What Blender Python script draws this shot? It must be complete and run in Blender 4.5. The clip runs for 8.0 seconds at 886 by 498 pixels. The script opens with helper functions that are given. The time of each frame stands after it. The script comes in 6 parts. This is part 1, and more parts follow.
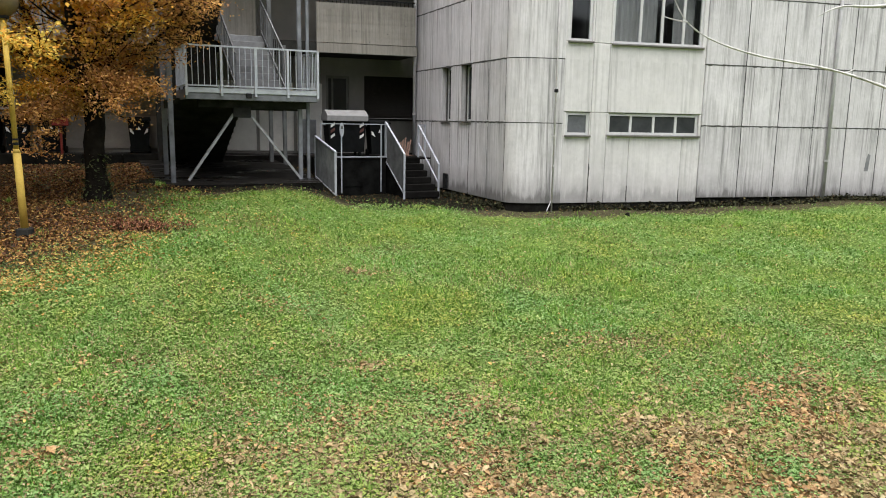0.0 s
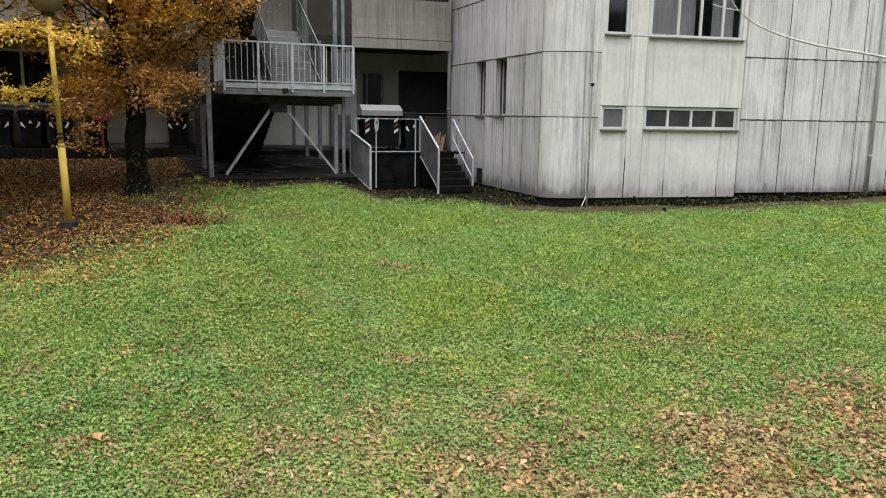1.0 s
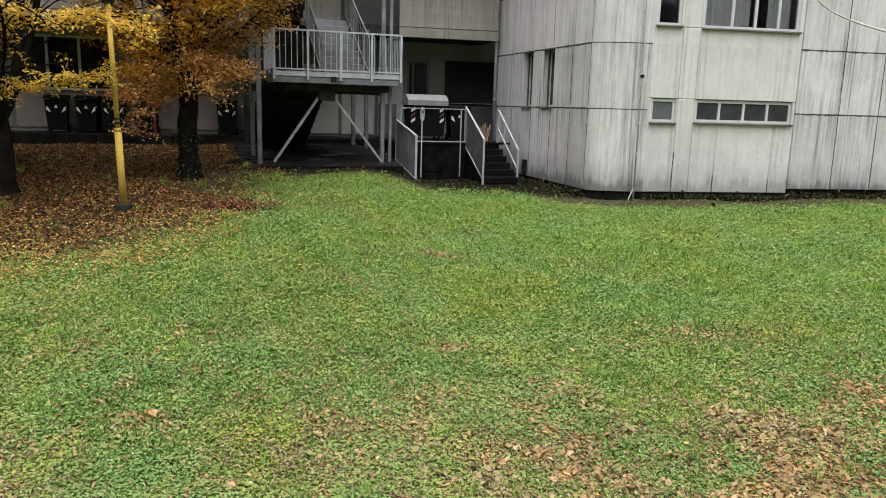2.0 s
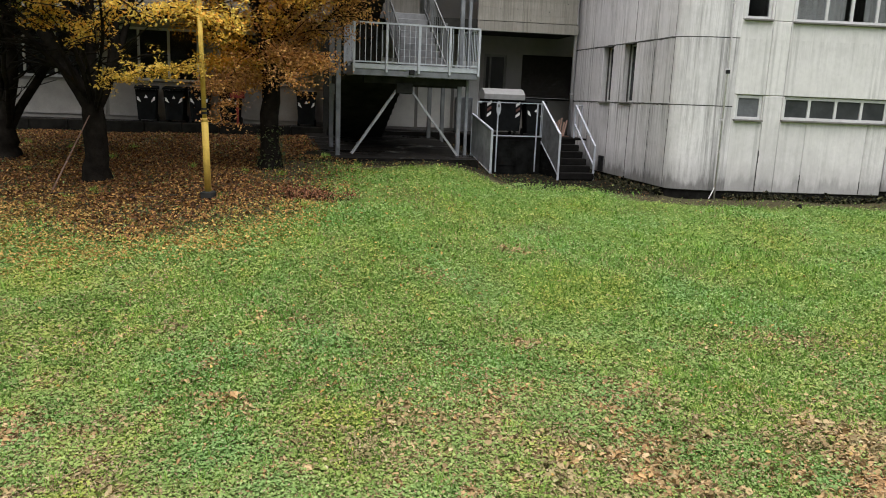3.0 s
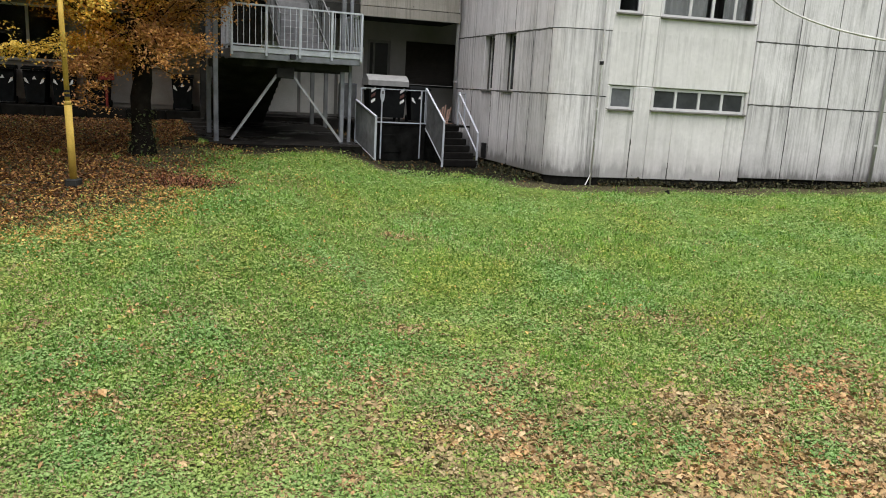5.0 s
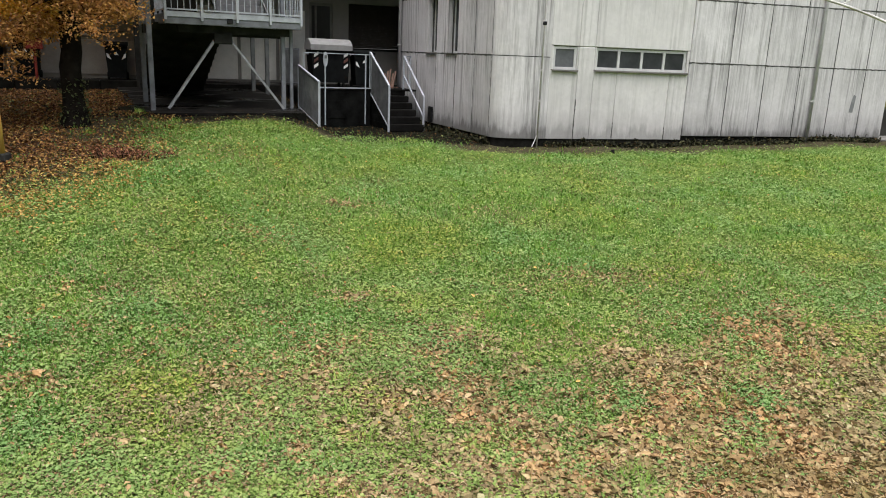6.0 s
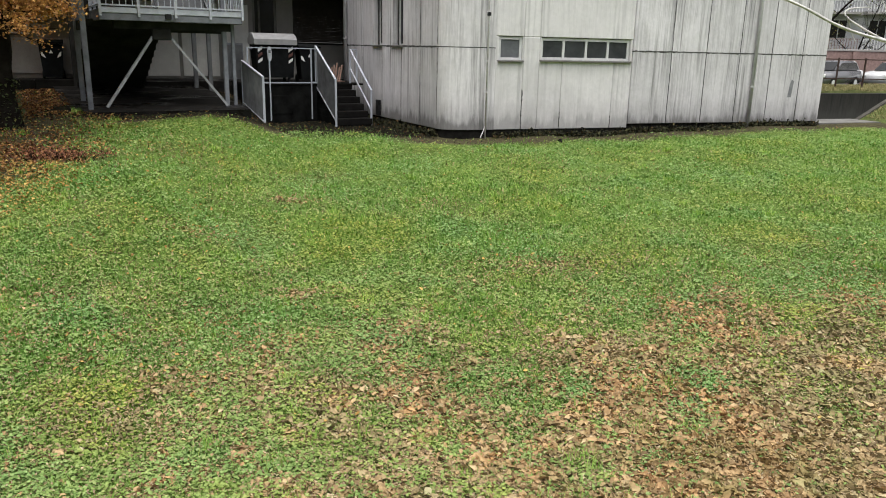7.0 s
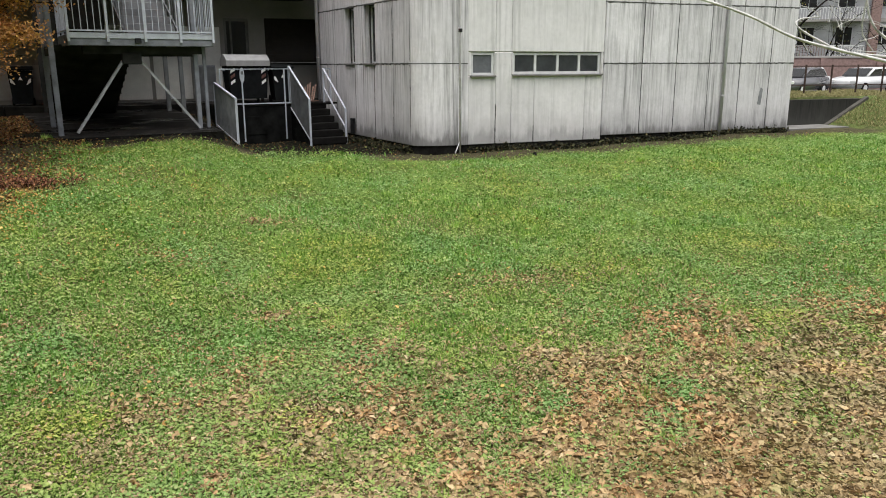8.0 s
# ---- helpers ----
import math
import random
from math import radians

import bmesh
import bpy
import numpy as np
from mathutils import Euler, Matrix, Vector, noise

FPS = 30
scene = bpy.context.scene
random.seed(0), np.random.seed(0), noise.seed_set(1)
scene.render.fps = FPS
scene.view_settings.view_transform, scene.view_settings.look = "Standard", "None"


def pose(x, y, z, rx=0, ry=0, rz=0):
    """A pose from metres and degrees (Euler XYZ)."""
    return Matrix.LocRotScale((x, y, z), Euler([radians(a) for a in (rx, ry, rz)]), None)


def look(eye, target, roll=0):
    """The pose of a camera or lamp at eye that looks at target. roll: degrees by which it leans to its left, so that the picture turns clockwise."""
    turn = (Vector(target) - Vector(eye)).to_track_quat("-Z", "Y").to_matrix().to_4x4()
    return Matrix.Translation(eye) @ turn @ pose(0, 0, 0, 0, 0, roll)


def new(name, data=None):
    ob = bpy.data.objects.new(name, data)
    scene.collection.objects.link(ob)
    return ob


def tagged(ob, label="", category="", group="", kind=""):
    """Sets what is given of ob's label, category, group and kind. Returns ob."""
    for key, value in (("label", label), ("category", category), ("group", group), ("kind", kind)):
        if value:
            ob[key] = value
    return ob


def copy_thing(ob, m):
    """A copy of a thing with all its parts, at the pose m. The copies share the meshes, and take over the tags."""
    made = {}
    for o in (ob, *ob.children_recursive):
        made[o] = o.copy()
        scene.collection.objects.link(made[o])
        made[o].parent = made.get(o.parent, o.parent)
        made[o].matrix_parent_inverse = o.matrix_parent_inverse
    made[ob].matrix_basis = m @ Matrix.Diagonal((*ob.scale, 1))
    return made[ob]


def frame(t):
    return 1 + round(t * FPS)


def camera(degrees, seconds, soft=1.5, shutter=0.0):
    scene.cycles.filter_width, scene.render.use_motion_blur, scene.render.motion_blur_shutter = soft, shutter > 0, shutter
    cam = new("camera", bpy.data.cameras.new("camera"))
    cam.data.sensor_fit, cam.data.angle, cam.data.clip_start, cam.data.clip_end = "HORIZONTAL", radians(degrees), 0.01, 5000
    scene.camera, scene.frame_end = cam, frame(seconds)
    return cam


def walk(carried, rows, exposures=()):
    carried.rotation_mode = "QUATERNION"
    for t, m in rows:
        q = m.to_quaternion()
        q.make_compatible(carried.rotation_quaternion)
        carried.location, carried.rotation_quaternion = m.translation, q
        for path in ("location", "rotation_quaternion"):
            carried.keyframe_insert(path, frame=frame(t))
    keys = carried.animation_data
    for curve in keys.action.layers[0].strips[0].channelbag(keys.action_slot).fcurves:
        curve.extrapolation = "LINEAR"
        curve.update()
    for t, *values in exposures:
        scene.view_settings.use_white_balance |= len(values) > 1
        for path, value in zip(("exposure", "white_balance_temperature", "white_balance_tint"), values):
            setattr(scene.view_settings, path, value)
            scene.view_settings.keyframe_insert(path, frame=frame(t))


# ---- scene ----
cam = camera(61.29, 8.0, soft=0.98)
PATH = [
    (0.0, pose(0.000, 0.000, 2.200, 80.300, -1.000, 0.199)),
    (0.5, pose(-0.018, 0.020, 2.183, 80.012, -0.924, 1.172)),
    (1.0, pose(-0.056, -0.004, 2.181, 79.906, -0.875, 2.639)),
    (1.5, pose(-0.102, -0.019, 2.179, 79.455, -1.010, 4.439)),
    (2.0, pose(-0.148, -0.025, 2.159, 79.166, -1.577, 5.848)),
    (2.2, pose(-0.164, -0.026, 2.157, 79.040, -1.862, 7.545)),
    (3.3, pose(-0.252, -0.031, 2.145, 78.381, -2.034, 11.730)),
    (3.5, pose(-0.268, -0.032, 2.143, 78.208, -1.899, 11.812)),
    (4.0, pose(-0.231, -0.007, 2.150, 77.660, -2.048, 10.415)),
    (4.5, pose(-0.173, -0.027, 2.155, 77.758, -2.756, 6.195)),
    (5.0, pose(-0.135, -0.043, 2.167, 77.911, -3.141, 2.916)),
    (5.2, pose(-0.114, -0.037, 2.166, 78.015, -3.221, 1.559)),
    (6.3, pose(0.005, -0.007, 2.161, 74.706, -1.845, -1.805)),
    (6.5, pose(0.027, -0.001, 2.160, 74.667, -1.701, -2.653)),
    (7.0, pose(0.091, 0.019, 2.157, 74.999, -1.237, -4.586)),
    (7.5, pose(0.131, 0.033, 2.161, 75.697, -0.696, -5.283)),
    (8.0, pose(0.174, 0.034, 2.169, 76.182, 0.149, -6.378)),
    ]
walk(cam, PATH, exposures=[(0.0, 1.1), (1.5, 0.93), (3.5, 0.98), (4.5, 1.05), (5.0, 1.01), (6.5, 0.92), (8.0, 0.93)])

# ---- world and light: overcast autumn day ----
world = bpy.data.worlds.new("overcast_sky")
scene.world = world
world.use_nodes = True
wn = world.node_tree
wn.nodes.clear()
sky = wn.nodes.new("ShaderNodeTexSky")
sky.sky_type = "NISHITA"
sky.sun_disc = False
sky.sun_elevation = radians(78)
sky.sun_rotation = radians(200)
sky.dust_density = 3.0
grey = wn.nodes.new("ShaderNodeHueSaturation")
grey.inputs["Saturation"].default_value = 0.22
back = wn.nodes.new("ShaderNodeBackground")
back.inputs["Strength"].default_value = 0.11
wout = wn.nodes.new("ShaderNodeOutputWorld")
wn.links.new(sky.outputs[0], grey.inputs["Color"])
wn.links.new(grey.outputs[0], back.inputs["Color"])
wn.links.new(back.outputs[0], wout.inputs["Surface"])

sun_data = bpy.data.lights.new("sun", "SUN")
sun_data.energy = 2.6
sun_data.angle = radians(70)
sun_data.color = (1.0, 0.97, 0.93)
sun = new("sun", sun_data)
sun.matrix_world = look((3, 0, 30), (0, 6, 0))


# ---- material helpers ----
def nodes_of(name):
    m = bpy.data.materials.new(name)
    m.use_nodes = True
    t = m.node_tree
    return m, t, t.nodes["Principled BSDF"]


def ramp(t, fac, stops):
    r = t.nodes.new("ShaderNodeValToRGB")
    e = r.color_ramp.elements
    while len(e) < len(stops):
        e.new(0.5)
    for k, (p, c) in enumerate(stops):
        e[k].position = p
        e[k].color = (*c, 1)
    t.links.new(fac, r.inputs[0])
    return r.outputs[0]


def coords(t, scale=(1, 1, 1), kind="Object"):
    c = t.nodes.new("ShaderNodeTexCoord")
    mp = t.nodes.new("ShaderNodeMapping")
    mp.inputs["Scale"].default_value = scale
    t.links.new(c.outputs[kind], mp.inputs[0])
    return mp.outputs[0]


def noise_tex(t, vec, scale, detail=5, rough=0.6):
    n = t.nodes.new("ShaderNodeTexNoise")
    n.inputs["Scale"].default_value = scale
    n.inputs["Detail"].default_value = detail
    n.inputs["Roughness"].default_value = rough
    t.links.new(vec, n.inputs["Vector"])
    return n.outputs["Fac"]


def mix(t, a, b, fac, kind="MIX"):
    m = t.nodes.new("ShaderNodeMix")
    m.data_type = "RGBA"
    m.blend_type = kind
    for sock, v in ((m.inputs[6], a), (m.inputs[7], b), (m.inputs[0], fac)):
        if isinstance(v, (int, float)):
            sock.default_value = v
        elif isinstance(v, tuple):
            sock.default_value = (*v, 1)
        else:
            t.links.new(v, sock)
    return m.outputs[2]


def bump(t, bsdf, height, strength=0.3, dist=0.01):
    b = t.nodes.new("ShaderNodeBump")
    b.inputs["Strength"].default_value = strength
    b.inputs["Distance"].default_value = dist
    t.links.new(height, b.inputs["Height"])
    t.links.new(b.outputs[0], bsdf.inputs["Normal"])


def plain(name, color, rough=0.6, metal=0.0, vary=0.25, scale=6.0, bumpy=0.15, grain=60.0):
    """A surface with stains at a large scale and grain at a small one."""
    m, t, b = nodes_of(name)
    v = coords(t)
    big = noise_tex(t, v, scale, 6, 0.65)
    fine = noise_tex(t, v, grain, 3)
    lo = tuple(c * (1 - vary) for c in color)
    hi = tuple(min(1, c * (1 + vary)) for c in color)
    c1 = ramp(t, big, [(0.3, lo), (0.7, hi)])
    c2 = ramp(t, fine, [(0.35, (0.8, 0.8, 0.8)), (0.65, (1, 1, 1))])
    t.links.new(mix(t, c1, c2, 0.6, "MULTIPLY"), b.inputs["Base Color"])
    b.inputs["Roughness"].default_value = rough
    b.inputs["Metallic"].default_value = metal
    b.inputs["Specular IOR Level"].default_value = 0.5 if rough < 0.5 else 0.03 if max(color) < 0.05 else 0.15
    bump(t, b, fine, bumpy)
    return m


def streaked(name, light, dark, amount, base_stain=0.6, board=0.0):
    """Weathered concrete: rain streaks down the panels, grain, mould that creeps up from the foot."""
    m, t, b = nodes_of(name)
    v = coords(t)
    fine_streak = noise_tex(t, coords(t, (14, 14, 0.35)), 1.0, 5, 0.7)
    wide_streak = noise_tex(t, coords(t, (2.6, 2.6, 0.16)), 1.0, 6, 0.65)
    blot = noise_tex(t, v, 1.3, 7, 0.65)
    grain = noise_tex(t, v, 55, 4)
    c = ramp(t, blot, [(0.25, tuple(x * 0.8 for x in light)), (0.7, light)])
    mottle = noise_tex(t, v, 9, 6, 0.7)
    c = mix(t, c, ramp(t, mottle, [(0.33, (0.72, 0.72, 0.73)), (0.6, (1, 1, 1))]), 0.3, "MULTIPLY")
    f1 = ramp(t, fine_streak, [(0.45, (0, 0, 0)), (0.66, (1, 1, 1))])
    f2 = ramp(t, wide_streak, [(0.46, (0, 0, 0)), (0.62, (1, 1, 1))])
    f = mix(t, f1, f2, 1.0, "MULTIPLY")
    f = mix(t, f, f1, 0.14)
    f = mix(t, f, (amount, amount, amount), 1.0, "MULTIPLY")
    c = mix(t, c, dark, f)
    tone = t.nodes.new("ShaderNodeObjectInfo")
    c = mix(t, c, ramp(t, tone.outputs["Random"], [(0.0, (1 - 0.13 * amount,) * 3), (1.0, (1 + 0.05 * amount,) * 3)]), 1.0, "MULTIPLY")
    # hairline pitting left by the rain
    pit = mix(t, noise_tex(t, coords(t, (30, 30, 1.3)), 1.0, 3, 0.6), noise_tex(t, coords(t, (1.7, 1.7, 0.5)), 1.0, 4, 0.6), 0.5)
    c = mix(t, c, ramp(t, pit, [(0.5, (1, 1, 1)), (0.6, (0.5, 0.5, 0.5))]), 0.6 * amount * amount, "MULTIPLY")
    # mould with a torn upper edge
    sep = t.nodes.new("ShaderNodeSeparateXYZ")
    t.links.new(v, sep.inputs[0])
    add = t.nodes.new("ShaderNodeMath")
    add.operation = "MULTIPLY_ADD"
    t.links.new(noise_tex(t, coords(t, (5, 5, 0.8)), 1.0, 6, 0.7), add.inputs[0])
    add.inputs[1].default_value = -0.9
    t.links.new(sep.outputs["Z"], add.inputs[2])
    low = ramp(t, add.outputs[0], [(0.0, (base_stain * 1.2,) * 3), (0.18, (base_stain * 0.5,) * 3), (0.6, (0, 0, 0))])
    c = mix(t, c, (0.06, 0.06, 0.055), low)
    # dirt that runs down from the horizontal joints
    for zj in (2.2, 3.68, 5.3):
        run = t.nodes.new("ShaderNodeMapRange")
        t.links.new(sep.outputs["Z"], run.inputs["Value"])
        run.inputs["From Min"].default_value, run.inputs["From Max"].default_value = zj - 0.75, zj
        cut = t.nodes.new("ShaderNodeMath")
        cut.operation = "LESS_THAN"
        t.links.new(sep.outputs["Z"], cut.inputs[0])
        cut.inputs[1].default_value = zj
        k = mix(t, run.outputs[0], cut.outputs[0], 1.0, "MULTIPLY")
        k = mix(t, k, f1, 1.0, "MULTIPLY")
        k = mix(t, k, (amount * 0.55,) * 3, 1.0, "MULTIPLY")
        c = mix(t, c, dark, k)
    g = ramp(t, grain, [(0.3, (0.78, 0.78, 0.78)), (0.6, (1, 1, 1))])
    c = mix(t, c, g, 0.55, "MULTIPLY")
    t.links.new(c, b.inputs["Base Color"])
    b.inputs["Roughness"].default_value = 0.85
    b.inputs["Specular IOR Level"].default_value = 0.2
    if board:
        w = t.nodes.new("ShaderNodeTexWave")
        w.bands_direction = "Z"
        w.inputs["Scale"].default_value = board
        w.inputs["Distortion"].default_value = 1.2
        t.links.new(v, w.inputs["Vector"])
        bump(t, b, w.outputs["Fac"], 0.15, 0.005)
    else:
        bump(t, b, mix(t, grain, fine_streak, 0.5), 0.25)
    return m


def island(name, stops, rough=0.7, through_light=0.0, tints=None):
    """Leaves and blades: every loose piece takes a colour of its own."""
    m, t, b = nodes_of(name)
    g = t.nodes.new("ShaderNodeNewGeometry")
    c = ramp(t, g.outputs["Random Per Island"], stops)
    n = noise_tex(t, coords(t), 90, 2)
    c = mix(t, c, ramp(t, n, [(0.3, (0.75, 0.75, 0.75)), (0.7, (1.1, 1.1, 1.1))]), 0.6, "MULTIPLY")
    if tints:
        c = mix(t, c, ramp(t, noise_tex(t, coords(t), 0.55, 4, 0.6), tints), 1.0, "MULTIPLY")
        c = mix(t, c, ramp(t, noise_tex(t, coords(t), 2.4, 5, 0.65), [(0.36, (0.68, 0.78, 0.62)), (0.5, (1, 1, 1)), (0.64, (1.2, 1.08, 0.96))]), 1.0, "MULTIPLY")
    t.links.new(c, b.inputs["Base Color"])
    b.inputs["Roughness"].default_value = rough
    b.inputs["Specular IOR Level"].default_value = 0.25
    if through_light:
        tr = t.nodes.new("ShaderNodeBsdfTranslucent")
        t.links.new(c, tr.inputs["Color"])
        mx = t.nodes.new("ShaderNodeMixShader")
        mx.inputs[0].default_value = through_light
        t.links.new(b.outputs[0], mx.inputs[1])
        t.links.new(tr.outputs[0], mx.inputs[2])
        t.links.new(mx.outputs[0], t.nodes["Material Output"].inputs["Surface"])
    return m


CONCRETE = streaked("weathered_concrete", (0.745, 0.725, 0.745), (0.17, 0.167, 0.165), 0.85)
RENDERED = streaked("pale_smooth_concrete", (0.76, 0.74, 0.745), (0.25, 0.245, 0.245), 0.45, 0.4)
BOARDED = streaked("board_marked_concrete", (0.36, 0.34, 0.305), (0.1, 0.095, 0.085), 0.7, 0.0, 1.6)
FACADE = plain("grey_plaster", (0.25, 0.24, 0.225), 0.85, vary=0.2, scale=0.8)
FACADE_LOW = plain("pale_panel", (0.33, 0.315, 0.3), 0.8, vary=0.2, scale=1.2)
# brighter copy of the pale panel, side light behind the stair in its colour
LIT_PANEL = plain("lit_pale_panel", (0.68, 0.67, 0.64), 0.8, vary=0.12, scale=1.5)
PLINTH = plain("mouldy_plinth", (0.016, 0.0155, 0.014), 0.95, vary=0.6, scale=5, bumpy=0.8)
GAP = plain("joint_shadow_mortar", (0.085, 0.084, 0.08), 0.95)
STEEL = plain("grey_painted_steel", (0.48, 0.51, 0.57), 0.45, 0.1, vary=0.2, scale=4)
BRACE = plain("dull_steel_brace", (0.34, 0.35, 0.37), 0.5, 0.1, vary=0.35, scale=4)
STEEL_MID = plain("weathered_grey_steel", (0.2, 0.21, 0.235), 0.5, 0.1, vary=0.35, scale=3)
STEEL_DARK = plain("dirty_galvanised_steel", (0.15, 0.155, 0.16), 0.5, 0.4, vary=0.35, scale=3)
DARK_STEEL = plain("dark_steel", (0.03, 0.03, 0.032), 0.55, 0.3, vary=0.4)
ZINC = plain("zinc_downpipe", (0.5, 0.49, 0.51), 0.4, 0.0, vary=0.2, scale=3)
PVC = plain("pale_pvc_pipe", (0.66, 0.63, 0.66), 0.55, vary=0.2)
ALU = plain("window_aluminium", (0.6, 0.6, 0.61), 0.4, 0.0, vary=0.1)
TREAD = plain("stair_concrete", (0.21, 0.215, 0.225), 0.85, vary=0.3, scale=3)
# near-black concrete: shade of stair and loggia undersides is in the colour
SOFFIT = plain("dark_and_shaded_concrete", (0.034, 0.034, 0.032), 0.9, vary=0.5, scale=2.5)


def wet_paving():
    """Mottled near-black concrete with puddles of standing water."""
    m, t, b = nodes_of("wet_near_black_slab")
    v = coords(t)
    pool = noise_tex(t, coords(t, (0.7, 1.8, 1.0)), 1.0, 5, 0.6)
    stain = noise_tex(t, v, 2.2, 6, 0.7)
    grit = noise_tex(t, v, 40, 4, 0.7)
    # base colours far below those of ordinary wet concrete
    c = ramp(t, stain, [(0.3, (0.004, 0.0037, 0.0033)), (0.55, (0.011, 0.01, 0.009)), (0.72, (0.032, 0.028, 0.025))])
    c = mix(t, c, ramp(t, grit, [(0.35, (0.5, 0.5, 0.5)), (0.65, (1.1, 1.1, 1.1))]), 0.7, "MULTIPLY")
    t.links.new(c, b.inputs["Base Color"])
    t.links.new(ramp(t, pool, [(0.5, (0.85, 0.85, 0.85)), (0.62, (0.2, 0.2, 0.2))]), b.inputs["Roughness"])
    b.inputs["Specular IOR Level"].default_value = 0.12
    bump(t, b, grit, 0.25)
    return m


PAVING = wet_paving()
# colour set close to black, much darker than plain concrete
BLACK_WALL = plain("near_black_concrete", (0.01, 0.0105, 0.01), 0.9, vary=0.7, scale=3)
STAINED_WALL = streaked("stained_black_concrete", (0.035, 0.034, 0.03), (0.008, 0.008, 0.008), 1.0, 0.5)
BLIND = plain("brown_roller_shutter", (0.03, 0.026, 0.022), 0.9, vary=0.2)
# step colour set close to black as well
STEP_DARK = plain("near_black_step", (0.012, 0.0115, 0.011), 0.7, vary=0.4, scale=4)
DOOR_M = plain("dark_door_glass", (0.02, 0.02, 0.02), 0.12, vary=0.2)
BIN_DARK = plain("dark_bin_plastic", (0.01, 0.011, 0.0115), 0.75, vary=0.3)
BIN_BROWN = plain("brown_bin_plastic", (0.045, 0.03, 0.022), 0.5, vary=0.3)
BIN_LID = plain("pale_grey_bin_lid", (0.27, 0.27, 0.275), 0.5, vary=0.15)
WHITE = plain("white_sticker", (0.8, 0.8, 0.8), 0.5, vary=0.05)
FADED_RED = plain("faded_red_stripe", (0.13, 0.06, 0.052), 0.6, vary=0.3)
RED = plain("red_paint", (0.2, 0.035, 0.028), 0.5, vary=0.25)
YELLOW = plain("yellow_paint", (0.55, 0.38, 0.085), 0.5, vary=0.2, scale=5)
GLOBE = plain("smoked_globe", (0.12, 0.09, 0.05), 0.25, vary=0.2)
BARK = plain("dark_bark", (0.014, 0.012, 0.01), 0.95, vary=0.6, scale=5, bumpy=1.0, grain=30)
TWIG = plain("pale_twig_bark", (0.55, 0.54, 0.52), 0.5, vary=0.4, scale=20)
STONE = plain("terrace_kerb", (0.015, 0.0145, 0.013), 0.9, vary=0.5, scale=3)
PALE_PAVING = plain("pale_paving", (0.17, 0.166, 0.158), 0.85, vary=0.3, scale=2)
OLD_COPING = plain("grimy_coping", (0.085, 0.08, 0.07), 0.9, vary=0.4, scale=3)
COPING = plain("coping_stone", (0.16, 0.155, 0.145), 0.85, vary=0.4, scale=2)
ASPHALT = plain("asphalt", (0.06, 0.06, 0.062), 0.8, vary=0.25)
BRICK_M = plain("red_brick", (0.27, 0.185, 0.168), 0.85, vary=0.3)
FAR_WALL = plain("far_grey_wall", (0.46, 0.46, 0.48), 0.85, vary=0.25, scale=0.5)
# kept dark so that the panes mirror little light
BACKSIDE = plain("unseen_dark_wall", (0.06, 0.058, 0.05), 0.9, vary=0.5, scale=0.15)
RUST = plain("rusty_rail", (0.055, 0.036, 0.03), 0.75, vary=0.4)
CAR_WHITE = plain("white_car_paint", (0.55, 0.55, 0.56), 0.25, vary=0.04)
CAR_DARK = plain("grey_car_paint", (0.12, 0.12, 0.13), 0.2, vary=0.04)
RUBBER = plain("tyre_rubber", (0.02, 0.02, 0.02), 0.8)
WOOD = plain("pallet_wood", (0.2, 0.125, 0.1), 0.8, vary=0.25)


def glass(name, tint=(0.04, 0.045, 0.05), rough=0.05):
    """Window glass seen from outside: dark room behind, mirror-like sheen."""
    m, t, b = nodes_of(name)
    b.inputs["Base Color"].default_value = (*tint, 1)
    b.inputs["Roughness"].default_value = rough
    b.inputs["IOR"].default_value = 1.5
    b.inputs["Transmission Weight"].default_value = 1.0
    return m


GLASS = glass("window_glass", (0.5, 0.53, 0.55))
ROOM = plain("dim_room", (0.16, 0.16, 0.16), 0.9)
PANE_DIM = plain("dim_pane_with_blind", (0.05, 0.053, 0.058), 0.2, vary=0.3, scale=3)
CURTAIN = plain("grey_curtain", (0.5, 0.5, 0.48), 0.9, vary=0.15)
SHRUB = island("withered_shrub_leaf", [(0.0, (0.08, 0.03, 0.018)), (0.6, (0.19, 0.075, 0.04)), (1.0, (0.27, 0.13, 0.06))], 0.8)
FROST = plain("grey_frosted_pane", (0.13, 0.135, 0.15), 0.25, vary=0.2)


# ---- mesh helpers ----
def box(bm, x0, x1, y0, y1, z0, z1, bevel=0.0):
    v = [bm.verts.new((x, y, z)) for x in (x0, x1) for y in (y0, y1) for z in (z0, z1)]
    fs = [bm.faces.new([v[i] for i in q]) for q in ((0, 1, 3, 2), (4, 6, 7, 5), (0, 4, 5, 1), (2, 3, 7, 6), (0, 2, 6, 4), (1, 5, 7, 3))]
    if bevel:
        bmesh.ops.bevel(bm, geom=list({e for f in fs for e in f.edges}), offset=bevel, segments=1, affect="EDGES")


def prism(bm, outline, axis, a, b):
    """An outline in the two other axes, pulled along an axis from a to b."""
    def place(p, q):
        w = [p[0], p[1]]
        w.insert(axis, q)
        return bm.verts.new(w)
    lo = [place(p, a) for p in outline]
    hi = [place(p, b) for p in outline]
    bm.faces.new(lo)
    bm.faces.new(hi[::-1])
    n = len(outline)
    for i in range(n):
        bm.faces.new((lo[i], hi[i], hi[(i + 1) % n], lo[(i + 1) % n]))


